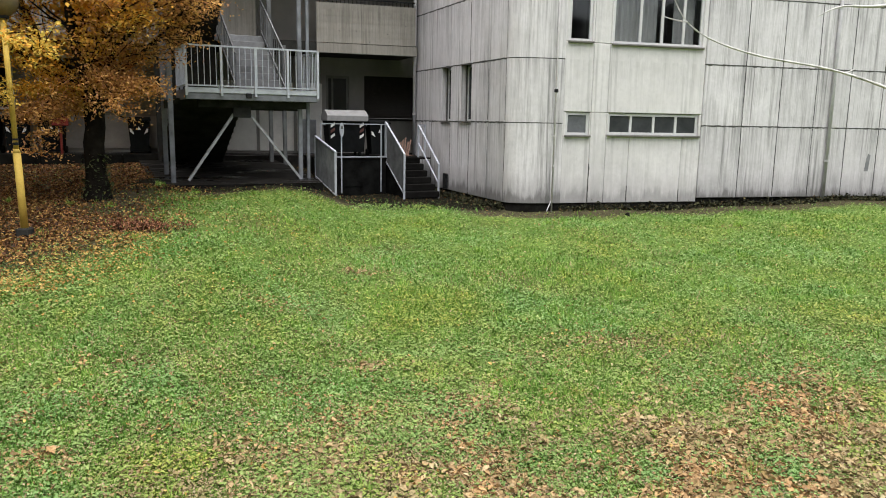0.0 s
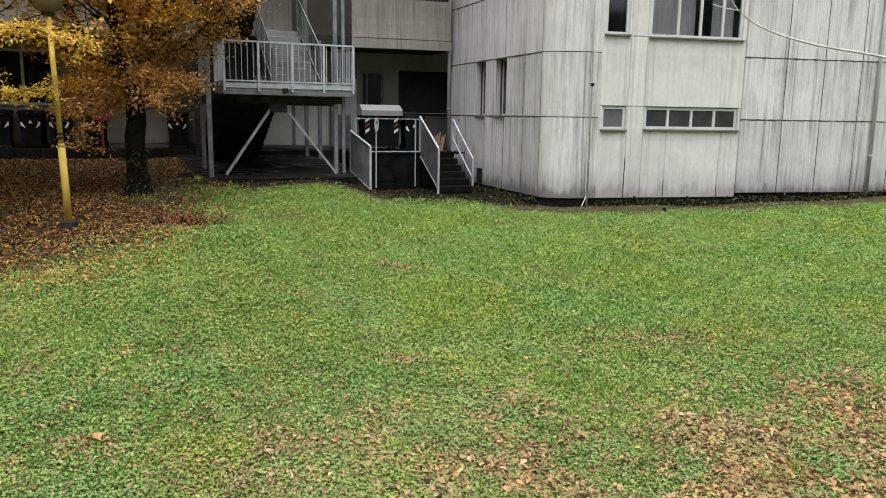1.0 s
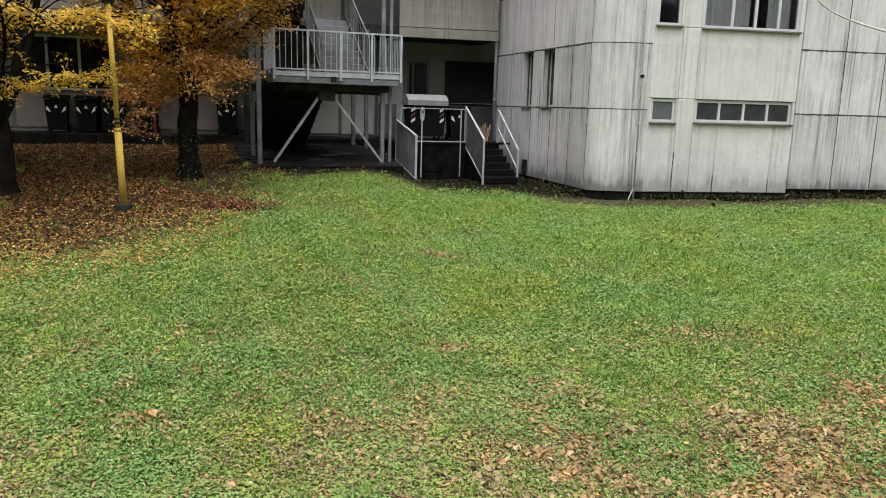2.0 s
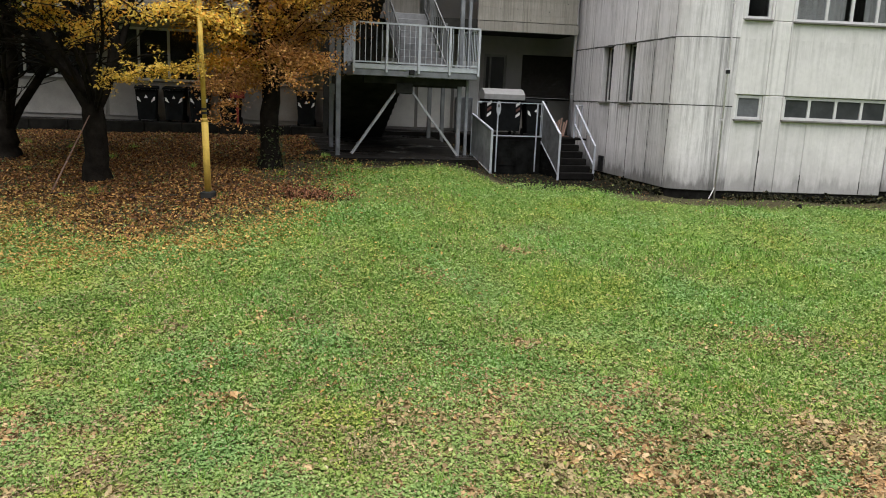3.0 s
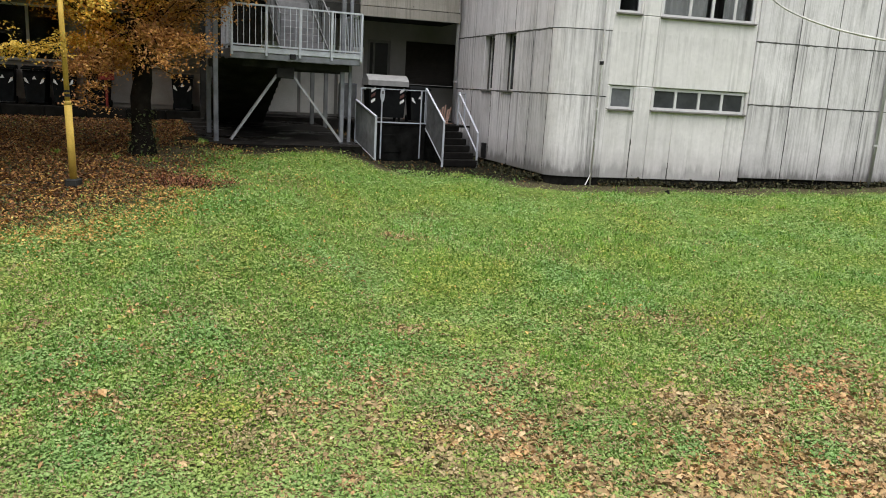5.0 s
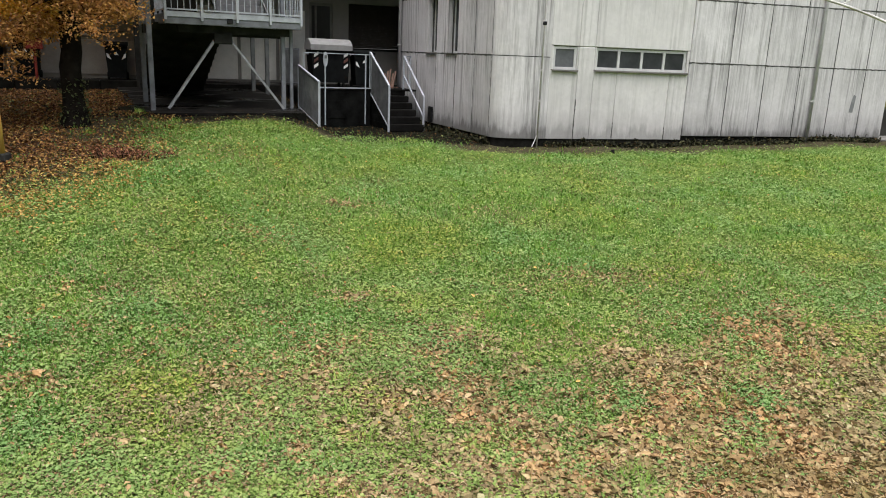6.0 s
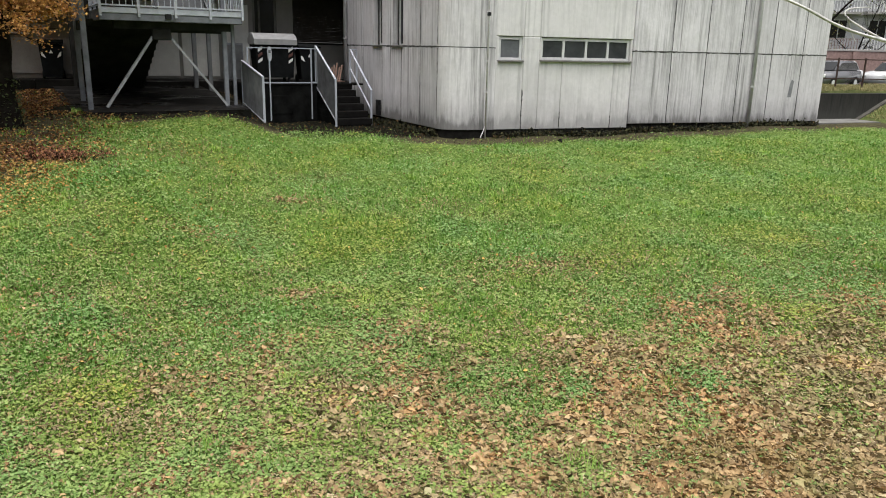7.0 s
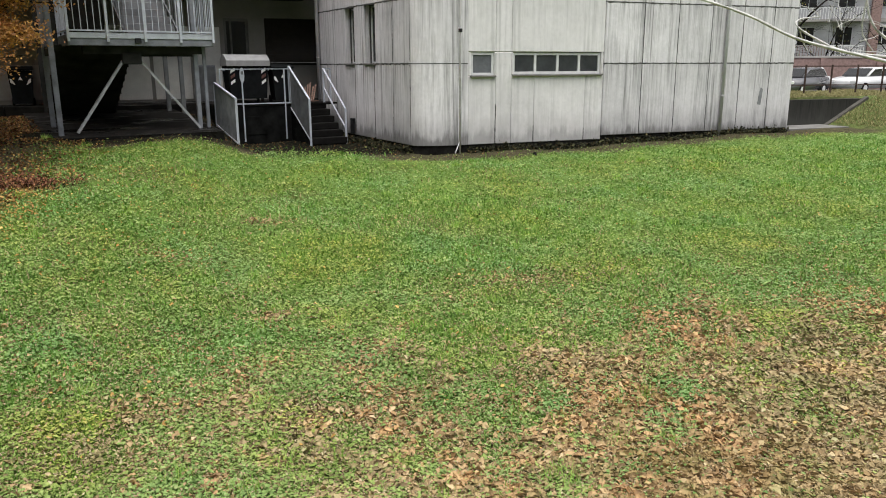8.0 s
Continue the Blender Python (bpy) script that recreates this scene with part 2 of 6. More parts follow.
def rod(bm, a, b, r, sides=8, r2=None):
    a, b = Vector(a), Vector(b)
    q = (b - a).to_track_quat("Z", "Y").to_matrix()
    rings = []
    for p, rr in ((a, r), (b, r if r2 is None else r2)):
        rings.append([bm.verts.new(p + q @ Vector((math.cos(k * math.tau / sides) * rr, math.sin(k * math.tau / sides) * rr, 0))) for k in range(sides)])
    for k in range(sides):
        j = (k + 1) % sides
        bm.faces.new((rings[0][k], rings[0][j], rings[1][j], rings[1][k]))
    bm.faces.new(rings[0][::-1])
    bm.faces.new(rings[1])


def bar(bm, a, b, w, d=None):
    """A square bar between two points."""
    d = d or w
    a, b = Vector(a), Vector(b)
    q = (b - a).to_track_quat("Z", "Y").to_matrix()
    rings = [[bm.verts.new(p + q @ Vector((sx * w / 2, sy * d / 2, 0))) for sx, sy in ((-1, -1), (1, -1), (1, 1), (-1, 1))] for p in (a, b)]
    for k in range(4):
        j = (k + 1) % 4
        bm.faces.new((rings[0][k], rings[0][j], rings[1][j], rings[1][k]))
    bm.faces.new(rings[0][::-1])
    bm.faces.new(rings[1])


def mesh_of(bm, name, material):
    bmesh.ops.recalc_face_normals(bm, faces=bm.faces)
    me = bpy.data.meshes.new(name)
    bm.to_mesh(me)
    bm.free()
    me.materials.append(material)
    return me


def part(name, bm, material, parent, label="", smooth=False):
    me = mesh_of(bm, name, material)
    if smooth:
        me.shade_smooth()
    ob = new(name, me)
    ob.parent = parent
    if label:
        ob["label"] = label
    return ob


def solid(name, bm, material, m=None, smooth=False, **tags):
    me = mesh_of(bm, name, material)
    if smooth:
        me.shade_smooth()
    ob = new(name, me)
    if m is not None:
        ob.matrix_world = m
    return tagged(ob, **tags)


def empty(name, m, **tags):
    ob = new(name)
    ob.empty_display_size = 0.2
    ob.matrix_world = m
    return tagged(ob, **tags)


def bulk(name, verts, faces, material, parent=None, smooth=False, **tags):
    """A mesh from numpy arrays of corners and equal-sized faces."""
    me = bpy.data.meshes.new(name)
    faces = np.asarray(faces, dtype=np.int32)
    nf, k = faces.shape
    me.vertices.add(len(verts))
    me.vertices.foreach_set("co", np.asarray(verts, dtype=np.float32).ravel())
    me.loops.add(nf * k)
    me.loops.foreach_set("vertex_index", faces.ravel())
    me.polygons.add(nf)
    me.polygons.foreach_set("loop_start", np.arange(0, nf * k, k, dtype=np.int32))
    me.update(calc_edges=True)
    me.materials.append(material)
    if smooth:
        me.shade_smooth()
    ob = new(name, me)
    ob.parent = parent
    return tagged(ob, **tags)


# ---- frames of the buildings: x along the face, y into the building, z up ----
FRONT = pose(2.77, 17.9, 0, 0, 0, 15)
SIDE = pose(-0.932, 23.467, 0, 0, 0, -67)
REAR = pose(-3, 24.5, 0, 0, 0, 20)
LOGGIA = pose(-3.6, 22.2, 0, 0, 0, 19)
STAIR = pose(-5.65, 16.5, 0, 0, 0, 26)
ENTRY = pose(-1.03, 20.0, 0, 0, 0, 24)


# ---- ground ----
def smooth(a, b, v):
    k = np.clip((v - a) / (b - a), 0, 1)
    return k * k * (3 - 2 * k)


def height(x, y):
    """The lawn: falls gently towards the viewer, a bank under the trees, a slope up to the street."""
    x, y = np.asarray(x, dtype=float), np.asarray(y, dtype=float)
    lawn = np.interp(y, [-60, 2, 5, 8, 12, 16.5, 20, 30], [-0.7, -0.7, -0.68, -0.52, -0.2, 0.1, 0.15, 0.2])
    lawn = lawn + 0.15 * smooth(5, 12, x) * smooth(14, 19, y)
    bank = np.interp(y, [-60, 4, 8, 11.4, 14, 15.2, 16.3, 20, 24], [-0.7, -0.6, -0.15, 0.33, 0.56, 0.62, 0.66, 0.85, 0.9])
    wooded = np.interp(y, [-60, 4, 8, 11.4, 14, 16.3, 20, 24], [-0.7, -0.6, -0.15, 0.33, 0.6, 0.8, 0.9, 0.9])
    shade = smooth(-5.2, -6.4, x)
    bank = bank * (1 - shade) + wooded * shade
    w = smooth(-1.2, -3.8, x)
    z = lawn * (1 - w) + bank * w
    # slope up to the street, on the far side of the retaining wall
    along = (x - 2.77) * 0.966 + (y - 17.9) * 0.259
    deep = -(x - 2.77) * 0.259 + (y - 17.9) * 0.966
    street = np.clip((along - 12.65) / 1.85, 0, 1) * smooth(-4.5, 0.6, deep)
    street = np.where((deep > 1.7) & (along > 9.5), 1.0, street)
    fall = np.interp(y, [28, 38, 60, 120], [1.15, 0.5, 0.2, -0.3])
    z = z * (1 - street) + fall * street
    # kept low under the paved slab of the stair
    su = (x + 5.65) * 0.899 + (y - 16.5) * 0.438
    sv = -(x + 5.65) * 0.438 + (y - 16.5) * 0.899
    z = np.where((su > -0.6) & (su < 2.75) & (sv > 0.0) & (sv < 6), np.minimum(z, 0.62), z)
    # the ground drops behind the mound to the foot of the steps
    past = (x + 2.56) * 0.908 + (y - 17.6) * 0.42
    pit = smooth(0.0, 0.3, past) * smooth(17.2, 17.9, y) * (x < 0.8)
    z = z * (1 - pit) + np.minimum(z, 0.12) * pit
    z = z + 0.025 * np.sin(x * 1.7 + 0.6 * y) * np.cos(y * 1.3 - 0.4 * x) + 0.012 * np.sin(x * 4.1) * np.sin(y * 3.7 + 1)
    return z


def axis_lines(edges, steps):
    out = []
    for (a, b), s in zip(zip(edges[:-1], edges[1:]), steps):
        out += list(np.arange(a, b - 1e-6, s))
    return np.array(out + [edges[-1]])


gx = axis_lines([-400, -60, -20, -14, 20, 40, 400], [40, 4, 0.6, 0.25, 1, 40])
gy = axis_lines([-400, -20, 2, 26, 34, 60, 500], [40, 2, 0.25, 0.5, 3, 40])
GX, GY = np.meshgrid(gx, gy)
gv = np.stack([GX.ravel(), GY.ravel(), height(GX, GY).ravel()], 1)
nx, ny = len(gx), len(gy)
gi = np.arange(nx * ny).reshape(ny, nx)
gf = np.stack([gi[:-1, :-1], gi[:-1, 1:], gi[1:, 1:], gi[1:, :-1]], -1).reshape(-1, 4)


def soil():
    m, t, b = nodes_of("lawn_soil")
    v = coords(t)
    big = noise_tex(t, v, 0.5, 6, 0.65)
    mid = noise_tex(t, v, 5, 6, 0.7)
    fine = noise_tex(t, v, 45, 4, 0.7)
    green = ramp(t, mid, [(0.3, (0.085, 0.135, 0.03)), (0.7, (0.16, 0.25, 0.055))])
    brown = ramp(t, mid, [(0.3, (0.05, 0.035, 0.02)), (0.7, (0.13, 0.09, 0.05))])
    c = mix(t, green, brown, ramp(t, big, [(0.52, (0, 0, 0)), (0.7, (0.5, 0.5, 0.5))]))
    worn = t.nodes.new("ShaderNodeAttribute")
    worn.attribute_name = "worn"
    earth = ramp(t, mid, [(0.3, (0.035, 0.028, 0.019)), (0.7, (0.1, 0.078, 0.052))])
    c = mix(t, c, earth, worn.outputs["Fac"])
    # mask that takes the ground colour down to near black
    darkened = t.nodes.new("ShaderNodeAttribute")
    darkened.attribute_name = "darkened"
    c = mix(t, c, ramp(t, mid, [(0.3, (0.005, 0.005, 0.0035)), (0.7, (0.02, 0.019, 0.012))]), darkened.outputs["Fac"])
    c = mix(t, c, ramp(t, fine, [(0.3, (0.45, 0.45, 0.45)), (0.65, (1.1, 1.1, 1.1))]), 0.8, "MULTIPLY")
    t.links.new(c, b.inputs["Base Color"])
    b.inputs["Roughness"].default_value = 0.95
    b.inputs["Specular IOR Level"].default_value = 0.04
    bump(t, b, fine, 0.9, 0.03)
    return m


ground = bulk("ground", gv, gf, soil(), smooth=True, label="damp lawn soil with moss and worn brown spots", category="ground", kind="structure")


# ---- the concrete wing with rounded corner ----
Z1, Z2, Z3, ZTOP = 2.2, 3.68, 5.3, 8.5
FOOT = 0.3


def wall_around(bm, u0, u1, z0, z1, y0, y1, holes):
    """A wall slab with rectangular holes that go through it."""
    us = sorted({u0, u1, *[h[0] for h in holes], *[h[1] for h in holes]})
    for a, b in zip(us[:-1], us[1:]):
        spans = sorted((h[2], h[3]) for h in holes if h[0] <= a + 1e-6 and h[1] >= b - 1e-6)
        z = z0
        for p, q in spans:
            if p > z:
                box(bm, a, b, y0, y1, z, p)
            z = q
        if z < z1:
            box(bm, a, b, y0, y1, z, z1)


def concrete_panel(parent, m, u0, u1, z0, z1, material=None, y0=0.0, thick=0.14, gap=0.008):
    bm = bmesh.new()
    box(bm, u0 + gap, u1 - gap, y0, y0 + thick, z0 + gap, z1 - gap, 0.012)
    ob = part("panel", bm, material or CONCRETE, parent)
    return ob


def window_unit(name, m, u0, u1, z0, z1, panes, recess=0.1, frame_w=0.055, sill=True, pane_mat=None, lbl=""):
    w = empty(name, m, label=lbl, category="window", kind="structure")
    bm = bmesh.new()
    y0, y1 = recess, recess + 0.07
    box(bm, u0, u1, y0, y1, z1 - frame_w, z1)
    box(bm, u0, u1, y0, y1, z0, z0 + frame_w)
    box(bm, u0, u0 + frame_w, y0, y1, z0 + frame_w, z1 - frame_w)
    box(bm, u1 - frame_w, u1, y0, y1, z0 + frame_w, z1 - frame_w)
    cuts = [u0] + panes + [u1]
    for c in panes:
        box(bm, c - frame_w / 2, c + frame_w / 2, y0, y1, z0 + frame_w, z1 - frame_w)
    part("window_frame", bm, ALU, w, "grey aluminium frame")
    for a, b in zip(cuts[:-1], cuts[1:]):
        bm = bmesh.new()
        box(bm, a + frame_w * 0.6, b - frame_w * 0.6, y0 + 0.025, y0 + 0.035, z0 + frame_w * 0.7, z1 - frame_w * 0.7)
        p = part("pane", bm, pane_mat or GLASS, w)
        p.visible_shadow = False
    if sill:
        bm = bmesh.new()
        box(bm, u0 - 0.03, u1 + 0.03, -0.05, recess + 0.02, z0 - 0.045, z0 - 0.002, 0.008)
        part("window_sill", bm, COPING, w, "grey stone sill")
    bm = bmesh.new()
    r = 1.6
    box(bm, u0 - 0.02, u1 + 0.02, y1 + r, y1 + r + 0.05, z0 - 0.3, z1 + 0.3)
    box(bm, u0 - 0.06, u0 - 0.02, y1 + 0.12, y1 + r, z0 - 0.3, z1 + 0.3)
    box(bm, u1 + 0.02, u1 + 0.06, y1 + 0.12, y1 + r, z0 - 0.3, z1 + 0.3)
    box(bm, u0 - 0.02, u1 + 0.02, y1 + 0.12, y1 + r, z0 - 0.34, z0 - 0.3)
    box(bm, u0 - 0.02, u1 + 0.02, y1 + 0.12, y1 + r, z1 + 0.3, z1 + 0.34)
    part("room_lining", bm, ROOM, w)
    return w


# front face: window bay u 0 to 3.72, ribbed panels on to 9.95
bay_holes = [(0.08, 0.68, 1.93, 2.46), (1.18, 3.64, 1.95, 2.46), (0.08, 0.66, 4.1, 5.45), (1.19, 3.6, 4.08, 5.45)]
bm = bmesh.new()
wall_around(bm, 0.0, 9.95, FOOT, ZTOP, 0.16, 0.4, bay_holes)
wall_front = solid("wall_front", bm, GAP, FRONT, label="weathered grey concrete panel wall with rain streaks", category="wall", kind="structure")
# slabs of the bay, framed round the windows
for u0, u1, z0, z1 in ((0.0, 0.72, FOOT, 1.92), (0.0, 0.08, 1.92, 2.47), (0.68, 0.72, 1.92, 2.47), (0.0, 0.72, 2.47, 4.09),
                       (0.0, 0.08, 4.09, 5.46), (0.66, 0.72, 4.09, 5.46), (0.0, 0.72, 5.46, ZTOP),
                       (0.72, 1.14, FOOT, 2.47), (0.72, 1.14, 2.47, 4.07), (0.72, 1.14, 4.07, ZTOP),
                       (1.14, 3.72, 2.47, 4.07), (1.14, 1.19, 1.94, 2.47), (3.64, 3.72, 1.94, 2.47),
                       (1.14, 1.76, FOOT, 1.94), (1.76, 3.2, FOOT, 1.94), (3.2, 3.72, FOOT, 1.94),
                       (1.14, 1.19, 4.07, 5.46), (3.6, 3.72, 4.07, 5.46), (1.14, 3.72, 5.46, ZTOP)):
    concrete_panel(wall_front, FRONT, u0, u1, z0, z1, RENDERED, 0.02, 0.14, 0.003)
xs = [3.72, 4.86, 5.93, 7.0, 8.05, 9.1, 9.95]
for a, b in zip(xs[:-1], xs[1:]):
    for z0, z1 in ((FOOT + 0.1, Z1), (Z1, Z2), (Z2, Z3), (Z3, ZTOP)):
        concrete_panel(wall_front, FRONT, a, b, z0, z1, CONCRETE, -0.01, 0.17, 0.003)


def ragged_joint(parent, u0, u1, z, y, h, seed):
    """A crumbling mortar joint with uneven edges."""
    r = random.Random(seed)
    bm = bmesh.new()
    n = int((u1 - u0) / 0.07)
    last = None
    for k in range(n + 1):
        u = u0 + (u1 - u0) * k / n
        a = h * (0.35 + 1.0 * r.random() ** 2)
        q = [bm.verts.new((u, yy, zz)) for yy, zz in ((y, z - a), (y, z + h * (0.3 + 0.7 * r.random())), (y + 0.08, z + 0.002), (y + 0.08, z - 0.002))]
        if last:
            for i in range(4):
                bm.faces.new((last[i], q[i], q[(i + 1) % 4], last[(i + 1) % 4]))
        else:
            bm.faces.new(q)
        last = q
    bm.faces.new(last[::-1])
    return part("joint", bm, GAP, parent)


for z in (Z1, Z2, Z3):
    ragged_joint(wall_front, 3.72, 9.95, z, -0.013, 0.022, int(z * 10))


def crack(parent, u, z0, z1, y, w, seed):
    """A torn upright gap between two panels, wider and narrower along its run."""
    r = random.Random(seed)
    bm = bmesh.new()
    last = None
    n = max(8, int((z1 - z0) / 0.06))
    drift = 0.0
    for i in range(n + 1):
        z = z0 + (z1 - z0) * i / n
        drift = 0.8 * drift + r.uniform(-0.004, 0.004)
        k = w * (0.15 + 1.3 * r.random() ** 2)
        q = [bm.verts.new((u + drift - k, y, z)), bm.verts.new((u + drift + k, y, z)), bm.verts.new((u + drift, y + 0.03, z))]
        if last:
            for j in range(3):
                bm.faces.new((last[j], q[j], q[(j + 1) % 3], last[(j + 1) % 3]))
        else:
            bm.faces.new(q)
        last = q
    bm.faces.new(last[::-1])
    part("crack", bm, GAP, parent)


for k, (u, z0, z1, w) in enumerate(((0.72, 0.34, 1.25, 0.014), (1.76, 0.35, 0.72, 0.01), (3.2, 0.33, 0.62, 0.009))):
    crack(wall_front, u, z0, z1, 0.012, w, 40 + k)
for k, u in enumerate(xs[1:-1]):
    for z0, z1 in ((FOOT + 0.12, Z1), (Z1, Z2), (Z2, Z3)):
        crack(wall_front, u, z0 + 0.02, z1 - 0.02, -0.016, 0.003, 50 + 3 * k + int(z0))
# end wall and back, plain
bm = bmesh.new()
box(bm, 9.7, 9.94, 0.4, 9.0, FOOT, ZTOP)
solid("wall_end", bm, CONCRETE, FRONT, label="plain grey concrete end wall of the wing", category="wall", kind="structure")

# side face with two slit windows
slits = [(2.06, 2.7, Z1 + 0.02, Z2 - 0.02), (3.38, 4.04, Z1 + 0.02, Z2 - 0.02)]
bm = bmesh.new()
wall_around(bm, 0, 5.9, FOOT, ZTOP, 0.16, 0.4, slits)
wall_side = solid("wall_side", bm, GAP, SIDE, label="streaked grey concrete panel wall with two slit windows", category="wall", kind="structure")
for a, b in ((0.0, 1.3), (1.3, 2.7), (2.7, 3.95), (3.95, 5.05), (5.05, 5.98)):
    concrete_panel(wall_side, SIDE, a, b, FOOT, Z1, CONCRETE, 0, 0.16, 0.004)
for a, b in ((0.0, 1.3), (1.3, 2.06), (2.7, 3.38), (4.04, 5.05), (5.05, 5.98)):
    concrete_panel(wall_side, SIDE, a, b, Z1, Z2, CONCRETE, 0, 0.16, 0.004)
for a, b in ((0.0, 1.3), (1.3, 2.7), (2.7, 3.95), (3.95, 5.05), (5.05, 5.98)):
    concrete_panel(wall_side, SIDE, a, b, Z2, Z3, CONCRETE, 0, 0.16, 0.004)
    concrete_panel(wall_side, SIDE, a, b, Z3, ZTOP, CONCRETE, 0, 0.16, 0.004)
for z in (Z1, Z2, Z3):
    ragged_joint(wall_side, 0, 5.98, z, -0.003, 0.024, int(z * 17))
for k, (u, z0, z1, w) in enumerate(((5.975, 0.34, 2.17, 0.012), (5.975, 2.25, 3.66, 0.008), (5.975, 3.72, 5.28, 0.008), (3.95, 3.75, 5.2, 0.006), (1.3, 0.34, 2.15, 0.009),
                                   (5.05, 2.25, 3.5, 0.009), (2.7, 0.4, 2.15, 0.006), (3.95, 0.4, 2.15, 0.008), (5.05, 0.4, 2.1, 0.006))):
    crack(wall_side, u, z0, z1, -0.004, w, 70 + k)
for k, (a, b, z0, z1) in enumerate(slits):
    window_unit("window_%d" % (k + 1), SIDE, a, b, z0, z1, [], 0.2, 0.04, True, PANE_DIM, "tall narrow slit window in a deep concrete reveal")

# rounded corner: curved panels between the two faces
corner_a = SIDE @ Vector((5.98, 0, 0))
corner_b = FRONT @ Vector((0.0, 0, 0))
corner_c = Vector((1.567, 17.578, 0))
curve = []
for k in range(25):
    s = k / 24
    curve.append(corner_a * (1 - s) ** 2 + corner_c * 2 * s * (1 - s) + corner_b * s * s)
wall_corner = empty("wall_corner", Matrix.Identity(4), label="rounded streaked concrete corner of the wing", category="wall", kind="structure")


def curved_panel(i0, i1, z0, z1, inset=0.0, material=CONCRETE, name="panel"):
    bm = bmesh.new()
    rings = []
    for i in range(i0, i1 + 1):
        p = curve[i]
        d = (curve[min(i + 1, 24)] - curve[max(i - 1, 0)]).normalized()
        n = Vector((-d.y, d.x, 0))
        rings.append([bm.verts.new(q) for q in (p + n * inset + Vector((0, 0, z0)), p + n * inset + Vector((0, 0, z1)),
                                                p + n * (inset + 0.2) + Vector((0, 0, z1)), p + n * (inset + 0.2) + Vector((0, 0, z0)))])
    for a, b in zip(rings[:-1], rings[1:]):
        for k in range(4):
            bm.faces.new((a[k], b[k], b[(k + 1) % 4], a[(k + 1) % 4]))
    bm.faces.new(rings[0])
    bm.faces.new(rings[-1][::-1])
    return part(name, bm, material, wall_corner)


for z0, z1 in ((FOOT, Z1), (Z1, Z2), (Z2, Z3), (Z3, ZTOP)):
    curved_panel(0, 9, z0 + 0.01, z1 - 0.01)
    curved_panel(9, 24, z0 + 0.01, z1 - 0.01)
curved_panel(0, 24, FOOT, ZTOP, 0.03, GAP, "backing")

# unseen flat roof, added so that no sky light falls into the rooms
bm = bmesh.new()
prism(bm, [(1.6, 17.9), (2.77, 18.1), (12.3, 20.6), (10, 29.2), (-3, 26)], 2, ZTOP - 0.3, ZTOP)
solid("roof", bm, BOARDED, label="unseen flat roof added to keep sky light out of the wing", category="roof", kind="structure")

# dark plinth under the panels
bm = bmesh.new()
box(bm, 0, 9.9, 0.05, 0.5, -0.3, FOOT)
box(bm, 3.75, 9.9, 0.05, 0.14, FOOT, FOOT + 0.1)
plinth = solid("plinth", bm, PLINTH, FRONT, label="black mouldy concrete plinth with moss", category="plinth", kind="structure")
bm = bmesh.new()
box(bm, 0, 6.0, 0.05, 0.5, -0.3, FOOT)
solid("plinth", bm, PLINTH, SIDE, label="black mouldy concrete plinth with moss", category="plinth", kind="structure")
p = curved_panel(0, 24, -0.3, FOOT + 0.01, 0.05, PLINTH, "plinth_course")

# windows of the front bay
window_unit("window_3", FRONT, 0.08, 0.68, 1.93, 2.46, [], 0.06, 0.06, True, FROST, "small square aluminium window with grey pane")
window_unit("window_4", FRONT, 1.18, 3.64, 1.95, 2.46, [1.8, 2.42, 3.03], 0.07, 0.062, True, PANE_DIM, "low ribbon window of four grey panes")
window_unit("window_5", FRONT, 0.08, 0.66, 4.1, 5.45, [], 0.06, 0.06, True, None, "narrow upper aluminium window with dark glass")
wide = window_unit("window_6", FRONT, 1.19, 3.6, 4.08, 5.45, [1.92, 2.5, 3.08], 0.06, 0.06, True, None, "wide upper aluminium window of four panes")

for c0_, c1_ in ((1.25, 2.45), (2.9, 3.5)):
    bm = bmesh.new()
    n = int((c1_ - c0_) / 0.02)
    strip = [[bm.verts.new((c0_ + (c1_ - c0_) * k / n, 0.28 + dy + 0.025 * math.sin(k * 0.9), z)) for dy, z in ((0, 4.1), (0, 5.44), (0.01, 5.44), (0.01, 4.1))] for k in range(n + 1)]
    for a, b in zip(strip[:-1], strip[1:]):
        for j in range(4):
            bm.faces.new((a[j], b[j], b[(j + 1) % 4], a[(j + 1) % 4]))
    part("curtain", bm, CURTAIN, wide, "grey curtain behind the glass")
# pipes on the wing
def downpipe(m, u, y, z0, z1, r, material, bands, lbl, foot=None, top_shift=0.0):
    t = empty("downpipe", m @ Matrix.Translation((u, y, z0)), label=lbl, category="downpipe")
    bm = bmesh.new()
    rod(bm, (0, 0, 0), (top_shift, 0, z1 - z0), r, 10)
    part("pipe", bm, material, t, smooth=True)
    for z in bands:
        bm = bmesh.new()
        rod(bm, (top_shift * (z - z0) / (z1 - z0), 0, z - z0 - 0.02), (top_shift * (z - z0) / (z1 - z0), 0, z - z0 + 0.02), r * 1.3, 10)
        bar(bm, (top_shift * (z - z0) / (z1 - z0), 0, z - z0), (top_shift * (z - z0) / (z1 - z0), 0.12, z - z0), 0.015)
        part("bracket", bm, material, t)
    if foot:
        bm = bmesh.new()
        rod(bm, (0, 0, 0.3), foot, r * 0.7, 8)
        part("side_pipe", bm, material, t)
    return t


